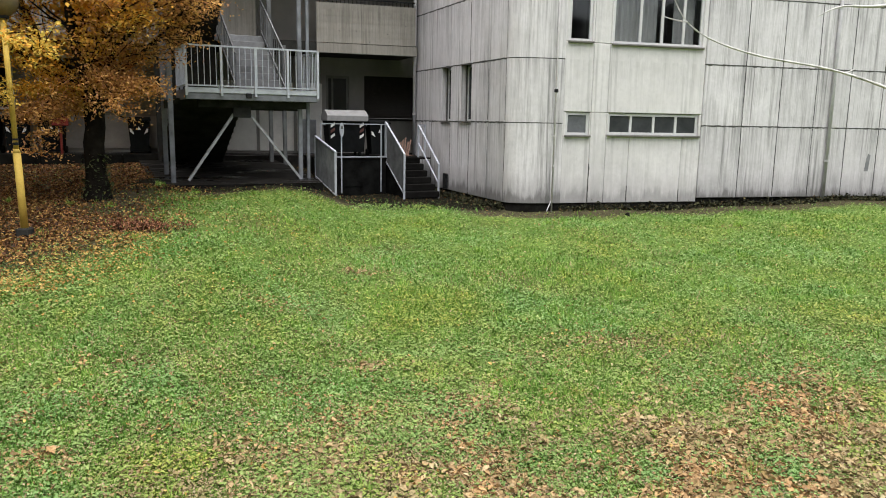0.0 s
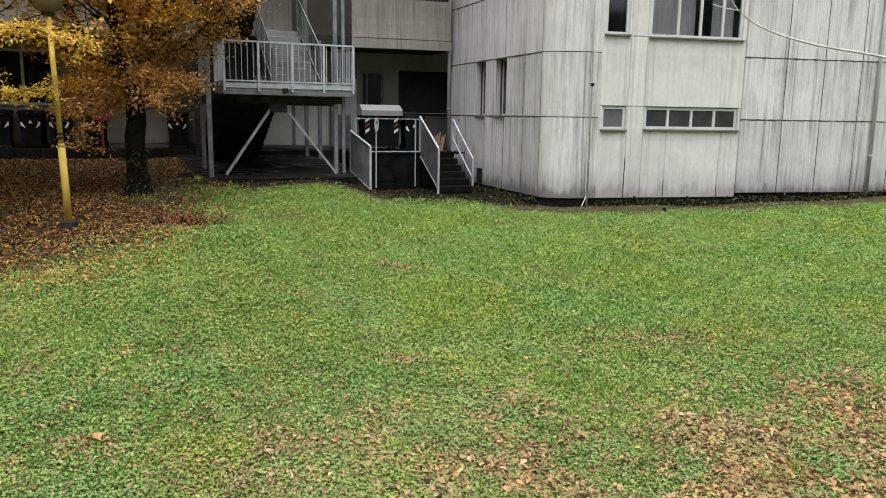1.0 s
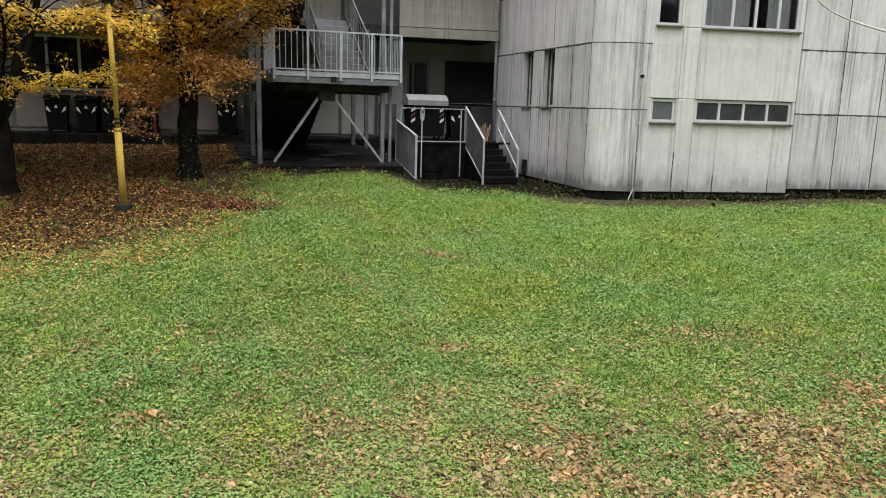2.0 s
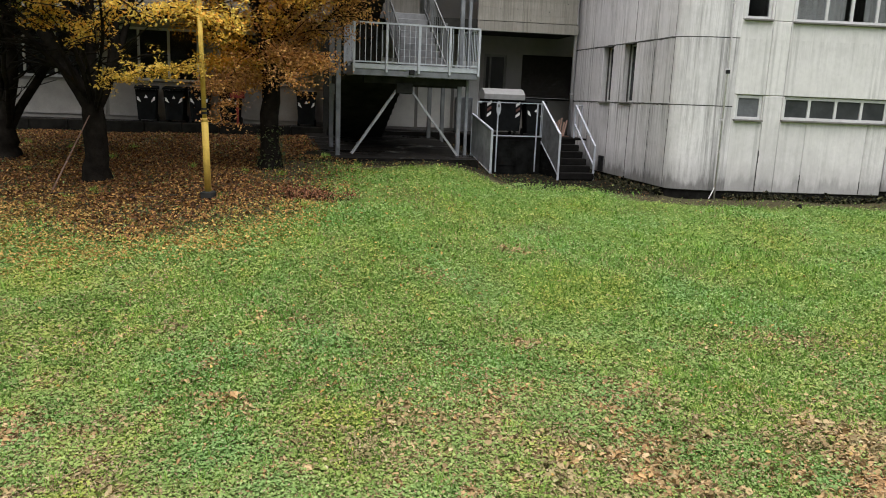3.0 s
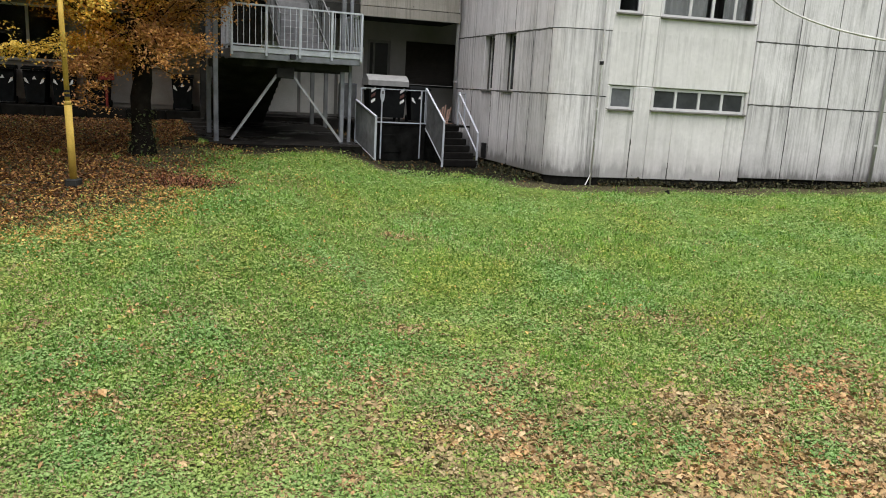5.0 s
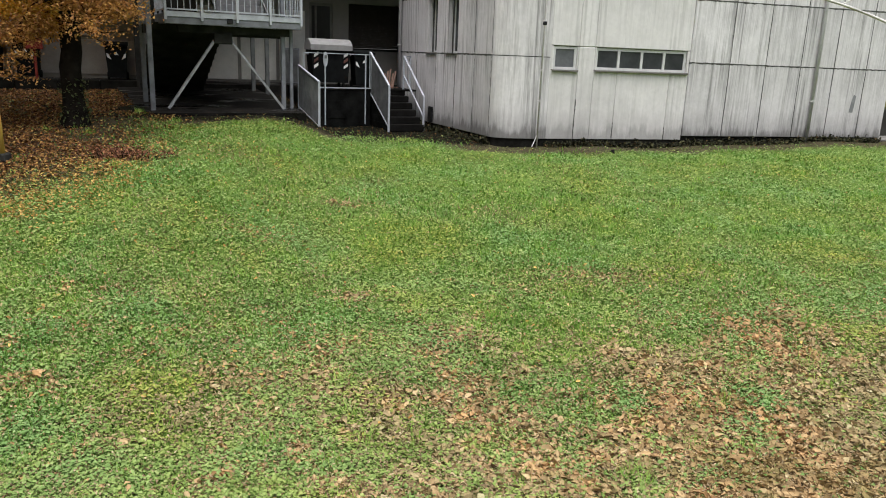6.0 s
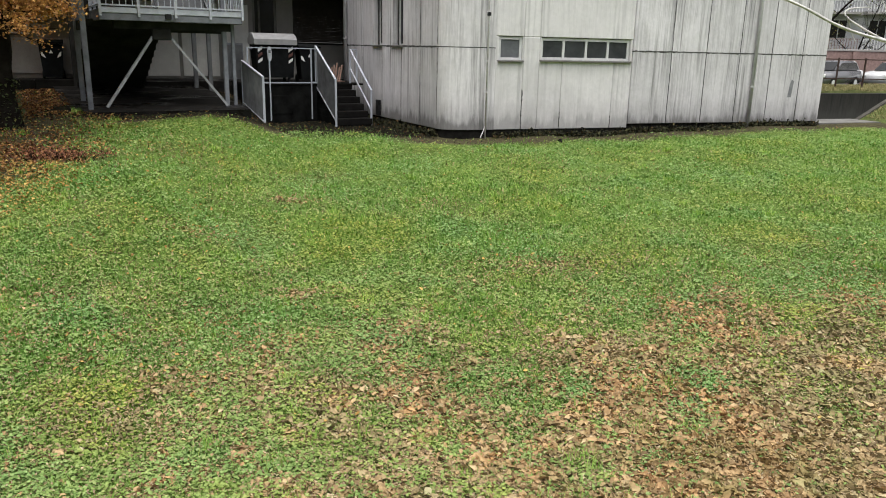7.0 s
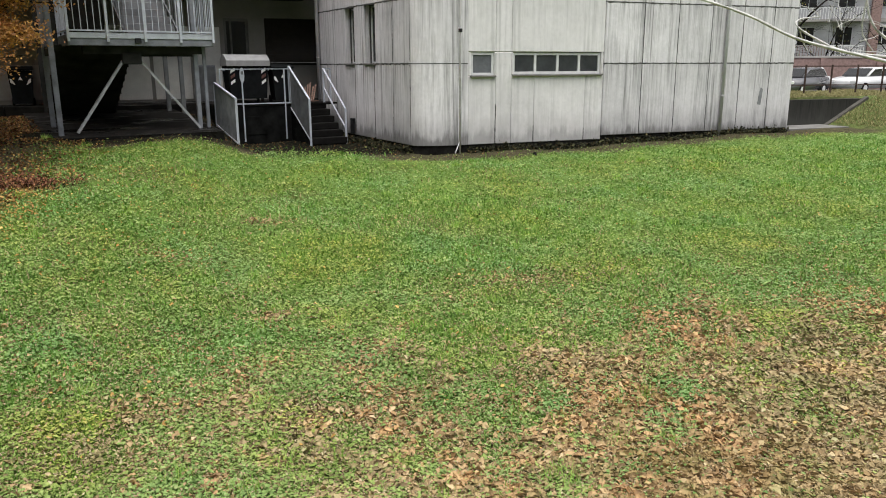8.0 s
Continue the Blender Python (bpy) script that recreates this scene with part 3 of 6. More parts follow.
downpipe(FRONT, 7.47, -0.065, 0.2, ZTOP, 0.046, ZINC, (1.35, 3.3, 5.2), "grey zinc downpipe on the concrete wall")
downpipe(FRONT, -0.27, -0.15, 0.12, ZTOP, 0.019, PVC, (1.2, 1.9, 3.0, 4.4), "thin pale cable pipe up the rounded corner", (-0.13, -0.02, 0.02))
bm = bmesh.new()
box(bm, -0.032, 0.032, -0.05, 0.05, 0, 0.08, 0.01)
solid("junction_box", bm, DARK_STEEL, FRONT @ Matrix.Translation((-0.27, -0.16, 2.9)), label="small black junction box on the thin pipe", category="junction box")
downpipe(SIDE, 0.12, -0.09, 1.17, ZTOP, 0.05, ZINC, (2.4, 4.2, 5.8), "grey zinc downpipe in the inner corner")
# mended patch and stained drip on the panels
bm = bmesh.new()
prism(bm, [(8.76, 1.08), (8.88, 1.07), (8.92, 1.5), (8.84, 1.54), (8.8, 1.4)], 1, -0.018, 0.0)
solid("repair_patch", bm, TREAD, FRONT, label="darker mortar repair patch on the concrete panel", category="wall patch")
bm = bmesh.new()
box(bm, 2.35, 2.62, -0.05, 0.03, 0.33, 0.75, 0.01)
solid("vent_box", bm, DARK_STEEL, SIDE, label="small black vent box at the wall foot", category="vent")

# ---- rear building: recessed ground floor under a loggia ----
fholes = [(-0.86, -0.13, 1.17, 3.57), (0.38, 2.1, 2.25, 3.6), (-9.06, -6.9, 2.31, 3.85), (-12.2, -9.6, 2.31, 3.85), (-15.4, -12.8, 2.31, 3.85)]
bm = bmesh.new()
wall_around(bm, -30, 2.9, 0.3, 4.4, 0, 0.3, fholes)
wall_rear = solid("wall_rear", bm, FACADE, REAR, label="shaded grey plaster wall under the loggia", category="wall", kind="structure")
for a, b in ((-30, -16.0), (-15.9, -12.3), (-12.2, -9.3), (-9.2, -5.4)):
    bm = bmesh.new()
    box(bm, a, b, -0.04, 0.0, 1.25, 2.2, 0.006)
    part("lower_panel", bm, FACADE_LOW, wall_rear, "pale lower wall panel")
# panels behind the stair take the brightened colour in place of light
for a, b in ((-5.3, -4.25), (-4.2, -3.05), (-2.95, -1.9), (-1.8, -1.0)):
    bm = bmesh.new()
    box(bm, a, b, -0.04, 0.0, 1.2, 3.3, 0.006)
    part("lit_panel", bm, LIT_PANEL, wall_rear, "pale wall panel, colour raised to stand in for light")
for k, (a, b, c, d) in enumerate(fholes[2:]):
    window_unit("window_%d" % (k + 7), REAR, a, b, c, d, [a + (b - a) * 0.33, a + (b - a) * 0.66], 0.1, 0.07, True, None, "large white-framed window behind the trees")
# door and roller shutter
door = empty("door_1", REAR, label="dark glazed door with a pale side strip", category="door", kind="structure")
bm = bmesh.new()
box(bm, -0.86, -0.78, 0.05, 0.14, 1.17, 3.57)
box(bm, -0.2, -0.13, 0.05, 0.14, 1.17, 3.57)
box(bm, -0.78, -0.2, 0.05, 0.14, 3.48, 3.57)
box(bm, -0.68, -0.62, 0.05, 0.14, 1.17, 3.48)
part("door_frame", bm, COPING, door)
bm = bmesh.new()
box(bm, -0.78, -0.2, 0.08, 0.12, 1.19, 3.48)
part("door_leaf", bm, DOOR_M, door)
shutter = empty("roller_shutter", REAR, label="lowered dark brown roller shutter", category="shutter")
for k in range(27):
    bm = bmesh.new()
    box(bm, 0.38, 2.1, 0.16 + 0.002 * (k % 2), 0.19, 2.26 + k * 0.0496, 2.26 + k * 0.0496 + 0.0485)
    part("slat", bm, BLIND, shutter)
bm = bmesh.new()
box(bm, 0.33, 2.15, -0.05, 0.1, 2.19, 2.25)
part("sill", bm, STONE, shutter)

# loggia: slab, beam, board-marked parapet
# the slab's near-black colour holds the shade under the loggia
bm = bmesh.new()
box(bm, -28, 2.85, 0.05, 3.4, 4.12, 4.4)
solid("loggia_slab", bm, SOFFIT, LOGGIA, label="underside of the loggia floor slab with shade in its colour", category="slab", kind="structure")
bm = bmesh.new()
box(bm, -28, -3.2, -0.02, 0.16, 4.1, 4.37)
box(bm, -0.15, 2.85, -0.02, 0.16, 4.1, 4.37)
solid("beam", bm, BOARDED, LOGGIA, label="grey concrete edge beam with drip edge", category="beam", kind="structure")
for a, b in ((-28, -3.2), (-0.15, 2.8)):
    bm = bmesh.new()
    box(bm, a, b, 0.0, 0.14, 4.385, 5.5)
    par = solid("parapet", bm, BOARDED, LOGGIA, label="board-marked stained concrete parapet", category="parapet", kind="structure")
    if a > -5:
        for k in range(6):
            bm = bmesh.new()
            box(bm, a, b, -0.012, 0.0, 4.39 + k * 0.185, 4.39 + k * 0.185 + 0.1825)
            part("board_mark", bm, BOARDED, par)
        for uu, zz in ((0.5, 4.72), (1.0, 4.74), (1.95, 4.7), (2.5, 4.95), (1.4, 4.45)):
            bm = bmesh.new()
            rod(bm, (uu, -0.016, zz), (uu, 0.0, zz), 0.014, 8)
            part("tie_hole", bm, GAP, par)
bm = bmesh.new()
box(bm, -0.1, 2.8, 0.04, 0.08, 5.62, 5.66)
for k in range(24):
    box(bm, -0.05 + k * 0.12, -0.035 + k * 0.12, 0.05, 0.07, 5.5, 5.62)
solid("parapet_rail", bm, DARK_STEEL, LOGGIA, label="thin dark railing on top of the parapet", category="railing")
bm = bmesh.new()
box(bm, -30, 3.0, 0, 0.3, 4.4, 9.0)
# unseen roof slab, keeps the sky light off the rear wall
box(bm, -30, 3.0, -2.6, 5, 7.2, 7.4)
solid("wall_upper", bm, FACADE, REAR, label="upper wall behind the loggia", category="wall", kind="structure")

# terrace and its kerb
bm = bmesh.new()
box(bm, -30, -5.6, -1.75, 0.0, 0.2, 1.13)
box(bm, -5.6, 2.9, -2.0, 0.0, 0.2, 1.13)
solid("terrace", bm, PAVING, REAR, label="near-black concrete terrace along the rear wall", category="terrace", kind="structure")
kerb = empty("kerb", REAR, label="dark stone kerb of the terrace", category="kerb", kind="structure")
for k in range(24):
    bm = bmesh.new()
    box(bm, -29.8 + k, -28.82 + k, -1.9, -1.752, 0.2, 1.17, 0.015)
    part("kerb_stone", bm, STONE, kerb)
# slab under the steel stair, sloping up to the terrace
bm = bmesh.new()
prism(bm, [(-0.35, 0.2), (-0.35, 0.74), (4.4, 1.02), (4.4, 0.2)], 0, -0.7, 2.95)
solid("paved_slab", bm, PAVING, STAIR, label="wet near-black concrete slab under the outdoor stair", category="slab", kind="structure")

# ---- outdoor stair with steel landing ----
FLOOR = 2.78
stair = empty("outdoor_stair", STAIR, label="grey steel and concrete outdoor stair with railed landing", category="stair")
bm = bmesh.new()
box(bm, 0.0, 2.95, 0.0, 0.06, FLOOR - 0.2, FLOOR - 0.06, 0.008)
box(bm, 2.89, 2.95, 0.06, 1.6, FLOOR - 0.2, FLOOR + 0.02, 0.008)
box(bm, 0.0, 0.06, 0.06, 1.6, FLOOR - 0.2, FLOOR + 0.02, 0.008)
part("edge_beam", bm, STEEL_MID, stair, "weathered grey steel edge beam")
bm = bmesh.new()
box(bm, 0.0, 2.95, -0.02, 0.058, FLOOR - 0.057, FLOOR + 0.06, 0.008)
part("fascia", bm, STEEL, stair, "pale grey steel fascia strip")
bm = bmesh.new()
box(bm, 0.06, 2.89, 0.06, 1.7, FLOOR - 0.14, FLOOR - 0.01)
part("landing_floor", bm, TREAD, stair)
bm = bmesh.new()
box(bm, 0.3, 2.75, 0.25, 0.4, FLOOR - 0.36, FLOOR - 0.2)
box(bm, -0.3, 2.9, 1.3, 1.45, FLOOR - 0.4, FLOOR - 0.2)
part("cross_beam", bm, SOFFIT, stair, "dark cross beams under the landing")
bm = bmesh.new()
box(bm, 1.3, 1.43, -0.035, 0.0, FLOOR - 0.15, FLOOR - 0.04, 0.01)
part("drain_outlet", bm, DARK_STEEL, stair, "black drain outlet")


def railing(parent, a, b, z, h, posts, gap, material=STEEL, post_w=0.05):
    """Steel railing on the line a to b (x, y), its top rail, foot rail, posts and round bars."""
    a, b = Vector((*a, z)), Vector((*b, z))
    n = (b - a).length
    bm = bmesh.new()
    bar(bm, a + Vector((0, 0, h)), b + Vector((0, 0, h)), 0.05, 0.035)
    part("top_rail", bm, material, parent)
    bm = bmesh.new()
    bar(bm, a + Vector((0, 0, 0.1)), b + Vector((0, 0, 0.1)), 0.03, 0.03)
    part("foot_rail", bm, material, parent)
    for s in posts:
        p = a.lerp(b, s)
        bm = bmesh.new()
        bar(bm, p - Vector((0, 0, 0.12)), p + Vector((0, 0, h)), post_w, post_w)
        part("post", bm, material, parent)
    count = int(n / gap)
    for k in range(1, count):
        p = a.lerp(b, k / count)
        bm = bmesh.new()
        bar(bm, p + Vector((0, 0, 0.1)), p + Vector((0, 0, h)), 0.014)
        part("baluster", bm, material, parent)


railing(stair, (0.03, -0.03), (2.95, -0.03), FLOOR, 0.95, (0, 0.255, 0.51, 0.76, 1.0), 0.122)
railing(stair, (2.95, 0.0), (2.95, 1.6), FLOOR, 0.95, (0.5, 1.0), 0.13)
railing(stair, (0.03, 0.0), (0.03, 1.6), FLOOR, 0.95, (0.5, 1.0), 0.13)
# columns
for u, y, z1, w in ((-0.3, 0.1, 3.6, 0.1), (-0.3, 1.5, 7.0, 0.1), (2.62, 0.35, 7.0, 0.09), (2.84, 0.45, 7.0, 0.07), (0.0, 3.9, 5.5, 0.1), (2.75, 3.9, 7.0, 0.1), (3.15, 3.95, 4.2, 0.1)):
    bm = bmesh.new()
    box(bm, u - w / 2, u + w / 2, y - w / 2, y - w / 2 + 0.012, 0.7, z1)
    box(bm, u - w / 2, u + w / 2, y + w / 2 - 0.012, y + w / 2, 0.7, z1)
    box(bm, u - 0.006, u + 0.006, y - w / 2 + 0.012, y + w / 2 - 0.012, 0.7, z1)
    part("column", bm, STEEL_MID if y < 2 else STEEL_DARK, stair, "dirty galvanised steel column")
# braces in an inverted V
for a, b in (((0.02, 0.12, 0.8), (1.16, 0.3, 2.4)), ((2.56, 0.12, 0.8), (1.34, 0.3, 2.4))):
    bm = bmesh.new()
    bar(bm, a, b, 0.07, 0.05)
    part("brace", bm, BRACE, stair, "pale steel diagonal brace")
bm = bmesh.new()
box(bm, 1.05, 1.45, 0.2, 0.4, 2.2, 2.44, 0.02)
part("brace_head", bm, SOFFIT, stair)


def flight(parent, u0, u1, y_low, z_low, y_high, z_high, steps, tread_mat, under_mat):
    """A solid stair flight: its treads are blocks of their own, a sloped slab carries them."""
    dy, dz = (y_high - y_low) / steps, (z_high - z_low) / steps
    sgn = 1 if dy > 0 else -1
    for k in range(steps):
        bm = bmesh.new()
        ya, yb = sorted((y_low + k * dy, y_low + (k + 1) * dy + sgn * 0.02))
        box(bm, u0, u1, ya, yb, z_low + k * dz + 0.005, z_low + (k + 1) * dz, 0.008)
        part("step", bm, tread_mat, parent)
    bm = bmesh.new()
    t = 0.16
    prism(bm, [(y_low, z_low - t), (y_low, z_low), (y_high, z_high), (y_high, z_high - t)], 0, u0 + 0.03, u1 - 0.03)
    part("flight_slab", bm, under_mat, parent)


# first and third flight: shade put into the colour, second one keeps TREAD
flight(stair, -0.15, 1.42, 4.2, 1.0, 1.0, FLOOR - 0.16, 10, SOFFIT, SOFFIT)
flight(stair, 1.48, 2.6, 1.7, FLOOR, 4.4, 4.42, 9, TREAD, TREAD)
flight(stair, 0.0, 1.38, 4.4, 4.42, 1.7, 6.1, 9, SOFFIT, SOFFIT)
bm = bmesh.new()
box(bm, 0.0, 2.75, 4.4, 5.6, 4.27, 4.42)
part("upper_landing", bm, TREAD, stair)
bm = bmesh.new()
box(bm, -0.2, 2.75, 0.2, 1.7, 5.95, 6.1)
part("top_landing", bm, TREAD, stair)
bm = bmesh.new()
box(bm, 0.0, 2.75, 5.55, 5.65, 4.42, 7.0)
part("back_wall", bm, BOARDED, stair, "grey concrete wall behind the upper landing")


def slope_rail(parent, a, b, h, count, material=STEEL):
    a, b = Vector(a), Vector(b)
    up = Vector((0, 0, 1))
    for hh, w in ((h, 0.045), (0.16, 0.06)):
        bm = bmesh.new()
        bar(bm, a + up * hh, b + up * hh, 0.035, w)
        part("sloped_rail", bm, material, parent)
    for k in range(count + 1):
        p = a.lerp(b, k / count)
        bm = bmesh.new()
        bar(bm, p + up * 0.16, p + up * h, 0.035 if k % 3 == 0 else 0.016)
        part("baluster", bm, material, parent)


slope_rail(stair, (2.64, 1.75, FLOOR), (2.64, 4.4, 4.42), 1.0, 12, STEEL_DARK)
slope_rail(stair, (1.42, 1.75, FLOOR), (1.42, 4.4, 4.42), 0.95, 12, STEEL_DARK)
slope_rail(stair, (1.24, 4.3, 4.42), (1.24, 1.75, 6.05), 0.95, 12, DARK_STEEL)

# added dark sheet in the open space, stands in for the shade there
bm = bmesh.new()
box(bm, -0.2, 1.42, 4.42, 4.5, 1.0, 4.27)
part("shade_backing", bm, SOFFIT, stair, "added near-black sheet standing in for shade behind the lower flight")

# metal cabinet under the stair
cab = empty("metal_cabinet", REAR @ Matrix.Translation((-1.78, -0.55, 1.13)), label="grey metal service cabinet by the rear wall", category="cabinet")
bm = bmesh.new()
box(bm, 0, 0.5, 0, 0.4, 0, 1.05, 0.01)
part("body", bm, STEEL_MID, cab)
bm = bmesh.new()
box(bm, 0.03, 0.47, -0.015, 0, 0.05, 1.0, 0.005)
part("door", bm, STEEL_DARK, cab)

# ---- entry steps, landing and mesh railings ----
LAND = 1.16
landing = empty("entry_landing", ENTRY, label="near-black concrete landing with steel rails", category="landing", kind="structure")
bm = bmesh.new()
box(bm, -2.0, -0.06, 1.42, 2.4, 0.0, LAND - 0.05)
part("retaining_wall", bm, BLACK_WALL, landing, "near-black retaining wall")
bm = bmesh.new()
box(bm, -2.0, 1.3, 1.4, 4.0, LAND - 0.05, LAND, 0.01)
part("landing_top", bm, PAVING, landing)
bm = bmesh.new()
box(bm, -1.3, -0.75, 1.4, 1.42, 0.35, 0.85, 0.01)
part("hatch", bm, BLACK_WALL, landing, "near-black hatch in the landing wall")
steps = empty("entry_steps", ENTRY, label="dark concrete entry steps between steel rails", category="steps", kind="structure")
rise = (LAND - 0.14) / 6
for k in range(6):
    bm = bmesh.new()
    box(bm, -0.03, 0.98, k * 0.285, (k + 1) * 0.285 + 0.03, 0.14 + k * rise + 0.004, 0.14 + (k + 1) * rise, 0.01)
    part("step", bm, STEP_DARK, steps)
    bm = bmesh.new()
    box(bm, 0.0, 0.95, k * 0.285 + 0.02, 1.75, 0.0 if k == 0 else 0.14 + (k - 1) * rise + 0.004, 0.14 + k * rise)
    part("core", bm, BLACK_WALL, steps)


def mesh_guard(name, m, a, b, za, zb, h, lbl, infill=True):
    """A sloping guard: end posts, rails and welded mesh between."""
    g = empty(name, m, label=lbl, category="railing", group="entry railings")
    a, b = Vector((*a, za)), Vector((*b, zb))
    up = Vector((0, 0, 1))
    for p in (a, b):
        bm = bmesh.new()
        bar(bm, p, p + up * h, 0.05, 0.03)
        part("post", bm, STEEL, g)
    bm = bmesh.new()
    bar(bm, a + up * h, b + up * h, 0.05, 0.03)
    part("top_rail", bm, STEEL, g)
    bm = bmesh.new()
    bar(bm, a + up * (0.14 if infill else 0.4), b + up * (0.14 if infill else 0.4), 0.04, 0.025)
    part("foot_rail", bm, STEEL, g)
    if infill:
        bm = bmesh.new()
        n = int((b - a).length / 0.035)
        for k in range(1, n):
            p = a.lerp(b, k / n)
            bar(bm, p + up * 0.14, p + up * (h - 0.01), 0.016, 0.006)
        for k in range(1, 4):
            bar(bm, a + up * (0.14 + (h - 0.14) * k / 4), b + up * (0.14 + (h - 0.14) * k / 4), 0.006)
        part("mesh_infill", bm, STEEL_DARK, g, "fine grey welded mesh")
    return g


mesh_guard("stair_guard", ENTRY, (-0.05, 0.0), (-0.05, 1.5), 0.12, 0.95, 1.2, "grey steel guard with mesh beside the steps")
mesh_guard("stair_handrail", ENTRY, (0.97, 0.05), (0.97, 1.55), 0.12, 1.16, 0.92, "grey tubular handrail along the concrete wall", False)
mesh_guard("area_guard", Matrix.Identity(4), (-2.56, 17.6), (-3.3, 19.2), 0.3, 0.62, 1.15, "grey mesh guard beside the sunken area")
rail_top = empty("wall_rail", ENTRY, label="short level grey rail end above the steps", category="railing", group="entry railings")
bm = bmesh.new()
bar(bm, (0.97, 1.55, LAND + 0.92), (1.25, 1.75, LAND + 0.92), 0.045, 0.03)
part("top_rail", bm, STEEL, rail_top)
bm = bmesh.new()
bar(bm, (1.25, 1.75, LAND), (1.25, 1.75, LAND + 0.92), 0.04, 0.03)
part("post", bm, STEEL, rail_top)
guard = empty("landing_guard", ENTRY, label="grey steel guard rail on the landing edge", category="railing", group="entry railings")
for z, w in ((LAND + 0.92, 0.022), (LAND + 0.02, 0.03)):
    bm = bmesh.new()
    bar(bm, (-1.95, 1.4, z), (-0.05, 1.4, z), w, w)
    part("rail", bm, STEEL, guard)
for u, z0 in ((-1.95, LAND), (-0.22, 0.2), (-0.05, LAND)):
    bm = bmesh.new()
    bar(bm, (u, 1.4, z0), (u, 1.4, LAND + 0.92), 0.03, 0.03)
    part("post", bm, STEEL, guard)

sign = empty("tag_post", pose(-2.75, 20.0, 0.25, 0, 0, 24), label="white tag on a slim white post", category="sign post")
bm = bmesh.new()
bar(bm, (0, 0, 0), (0, 0, 1.6), 0.03)
part("post", bm, STEEL, sign)
bm = bmesh.new()
bmesh.ops.create_cone(bm, cap_ends=True, segments=16, radius1=0.13, radius2=0.13, depth=0.03)
bmesh.ops.transform(bm, matrix=Matrix.Translation((0, -0.035, 1.68)) @ Matrix.Rotation(radians(90), 4, "X") @ Matrix.Diagonal((0.45, 1.45, 1, 1)), verts=bm.verts)
part("tag", bm, STEEL, sign, "rounded white tag")
bm = bmesh.new()
box(bm, -0.03, 0.03, -0.06, -0.05, 1.7, 1.78)
part("mark", bm, STEEL_DARK, sign)


# ---- bins ----
def big_bin(m):
    """A large four-wheeled container with a curved lid."""
    t = empty("waste_container", m, label="dark waste container with curved pale grey lid on the landing", category="waste container")
    bm = bmesh.new()
    prism(bm, [(-0.58, 0.12), (0.58, 0.12), (0.66, 1.0), (-0.66, 1.0)], 1, -0.42, 0.42)
    part("body", bm, BIN_DARK, t)
    bm = bmesh.new()
    out = [(-0.52, 1.0)] + [(-0.52 + 1.04 * k / 10, 1.05 + 0.26 * math.sin(math.pi * (0.12 + 0.76 * k / 10))) for k in range(11)] + [(0.52, 1.0)]
    prism(bm, out, 0, -0.7, 0.7)
    part("lid", bm, BIN_LID, t, "curved pale grey lid")
    bm = bmesh.new()
    box(bm, -0.71, 0.71, -0.5, -0.44, 0.97, 1.03, 0.01)
    part("rim", bm, BIN_DARK, t)
    for sx in (-1, 1):
        for k in range(3):
            bm = bmesh.new()
            x = sx * 0.5
            prism(bm, [(x - 0.07, 0.5 + k * 0.15), (x + 0.07, 0.58 + k * 0.15), (x + 0.07, 0.66 + k * 0.15), (x - 0.07, 0.58 + k * 0.15)], 1, -0.432, -0.42)
            part("reflector", bm, WHITE if k != 1 else FADED_RED, t, "faded red and white reflective stripe")
    for x in (-0.45, 0.45):
        for y in (-0.32, 0.32):
            bm = bmesh.new()
            rod(bm, (x - 0.03, y, 0.08), (x + 0.03, y, 0.08), 0.08, 14)
            part("wheel", bm, RUBBER, t)
    for x in (-0.72, 0.72):
        bm = bmesh.new()
        rod(bm, (x - 0.06, 0, 0.9), (x + 0.06, 0, 0.9), 0.035, 10)
        part("lift_pin", bm, STEEL, t)
    return t


def wheelie_bin(m, material, lbl):
    t = empty("wheelie_bin", m, label=lbl, category="wheelie bin", group="wheelie bins")
    bm = bmesh.new()
    prism(bm, [(-0.23, 0.06), (0.23, 0.06), (0.29, 0.92), (-0.29, 0.92)], 1, -0.28, 0.26)
    part("body", bm, material, t)
    bm = bmesh.new()
    prism(bm, [(-0.34, 0.93), (-0.34, 0.97), (0.0, 1.04), (0.32, 1.02), (0.34, 0.93)], 0, -0.31, 0.31)
    part("lid", bm, material, t)
    bm = bmesh.new()
    rod(bm, (-0.24, 0.36, 0.94), (0.24, 0.36, 0.94), 0.018, 8)
    part("handle", bm, material, t)
    for x in (-0.25, 0.25):
        bm = bmesh.new()
        rod(bm, (x - 0.03, 0.22, 0.1), (x + 0.03, 0.22, 0.1), 0.1, 14)
        part("wheel", bm, RUBBER, t)
    for sx in (-1, 1):
        bm = bmesh.new()
        prism(bm, [(sx * 0.13, 0.55), (sx * 0.24, 0.62), (sx * 0.25, 0.72), (sx * 0.2, 0.7)], 1, -0.292, -0.28)
        part("reflector", bm, WHITE, t, "white sticker")
    bm = bmesh.new()
    prism(bm, [(-0.05, 0.68), (0.05, 0.68), (0.0, 0.77)], 1, -0.29, -0.28)
    part("mark", bm, WHITE, t)
    return t


big_bin(pose(-2.93, 21.95, LAND, 0, 0, 20) @ Matrix.Diagonal((0.84, 0.9, 1, 1)))
wheelie_bin(pose(-2.0, 22.2, LAND, 0, 0, 20), BIN_DARK, "dark wheelie bin with white sticker on the landing")
first = wheelie_bin(REAR @ pose(-6.4, -0.5, 1.13), BIN_DARK, "black wheelie bin with white reflectors by the rear wall")
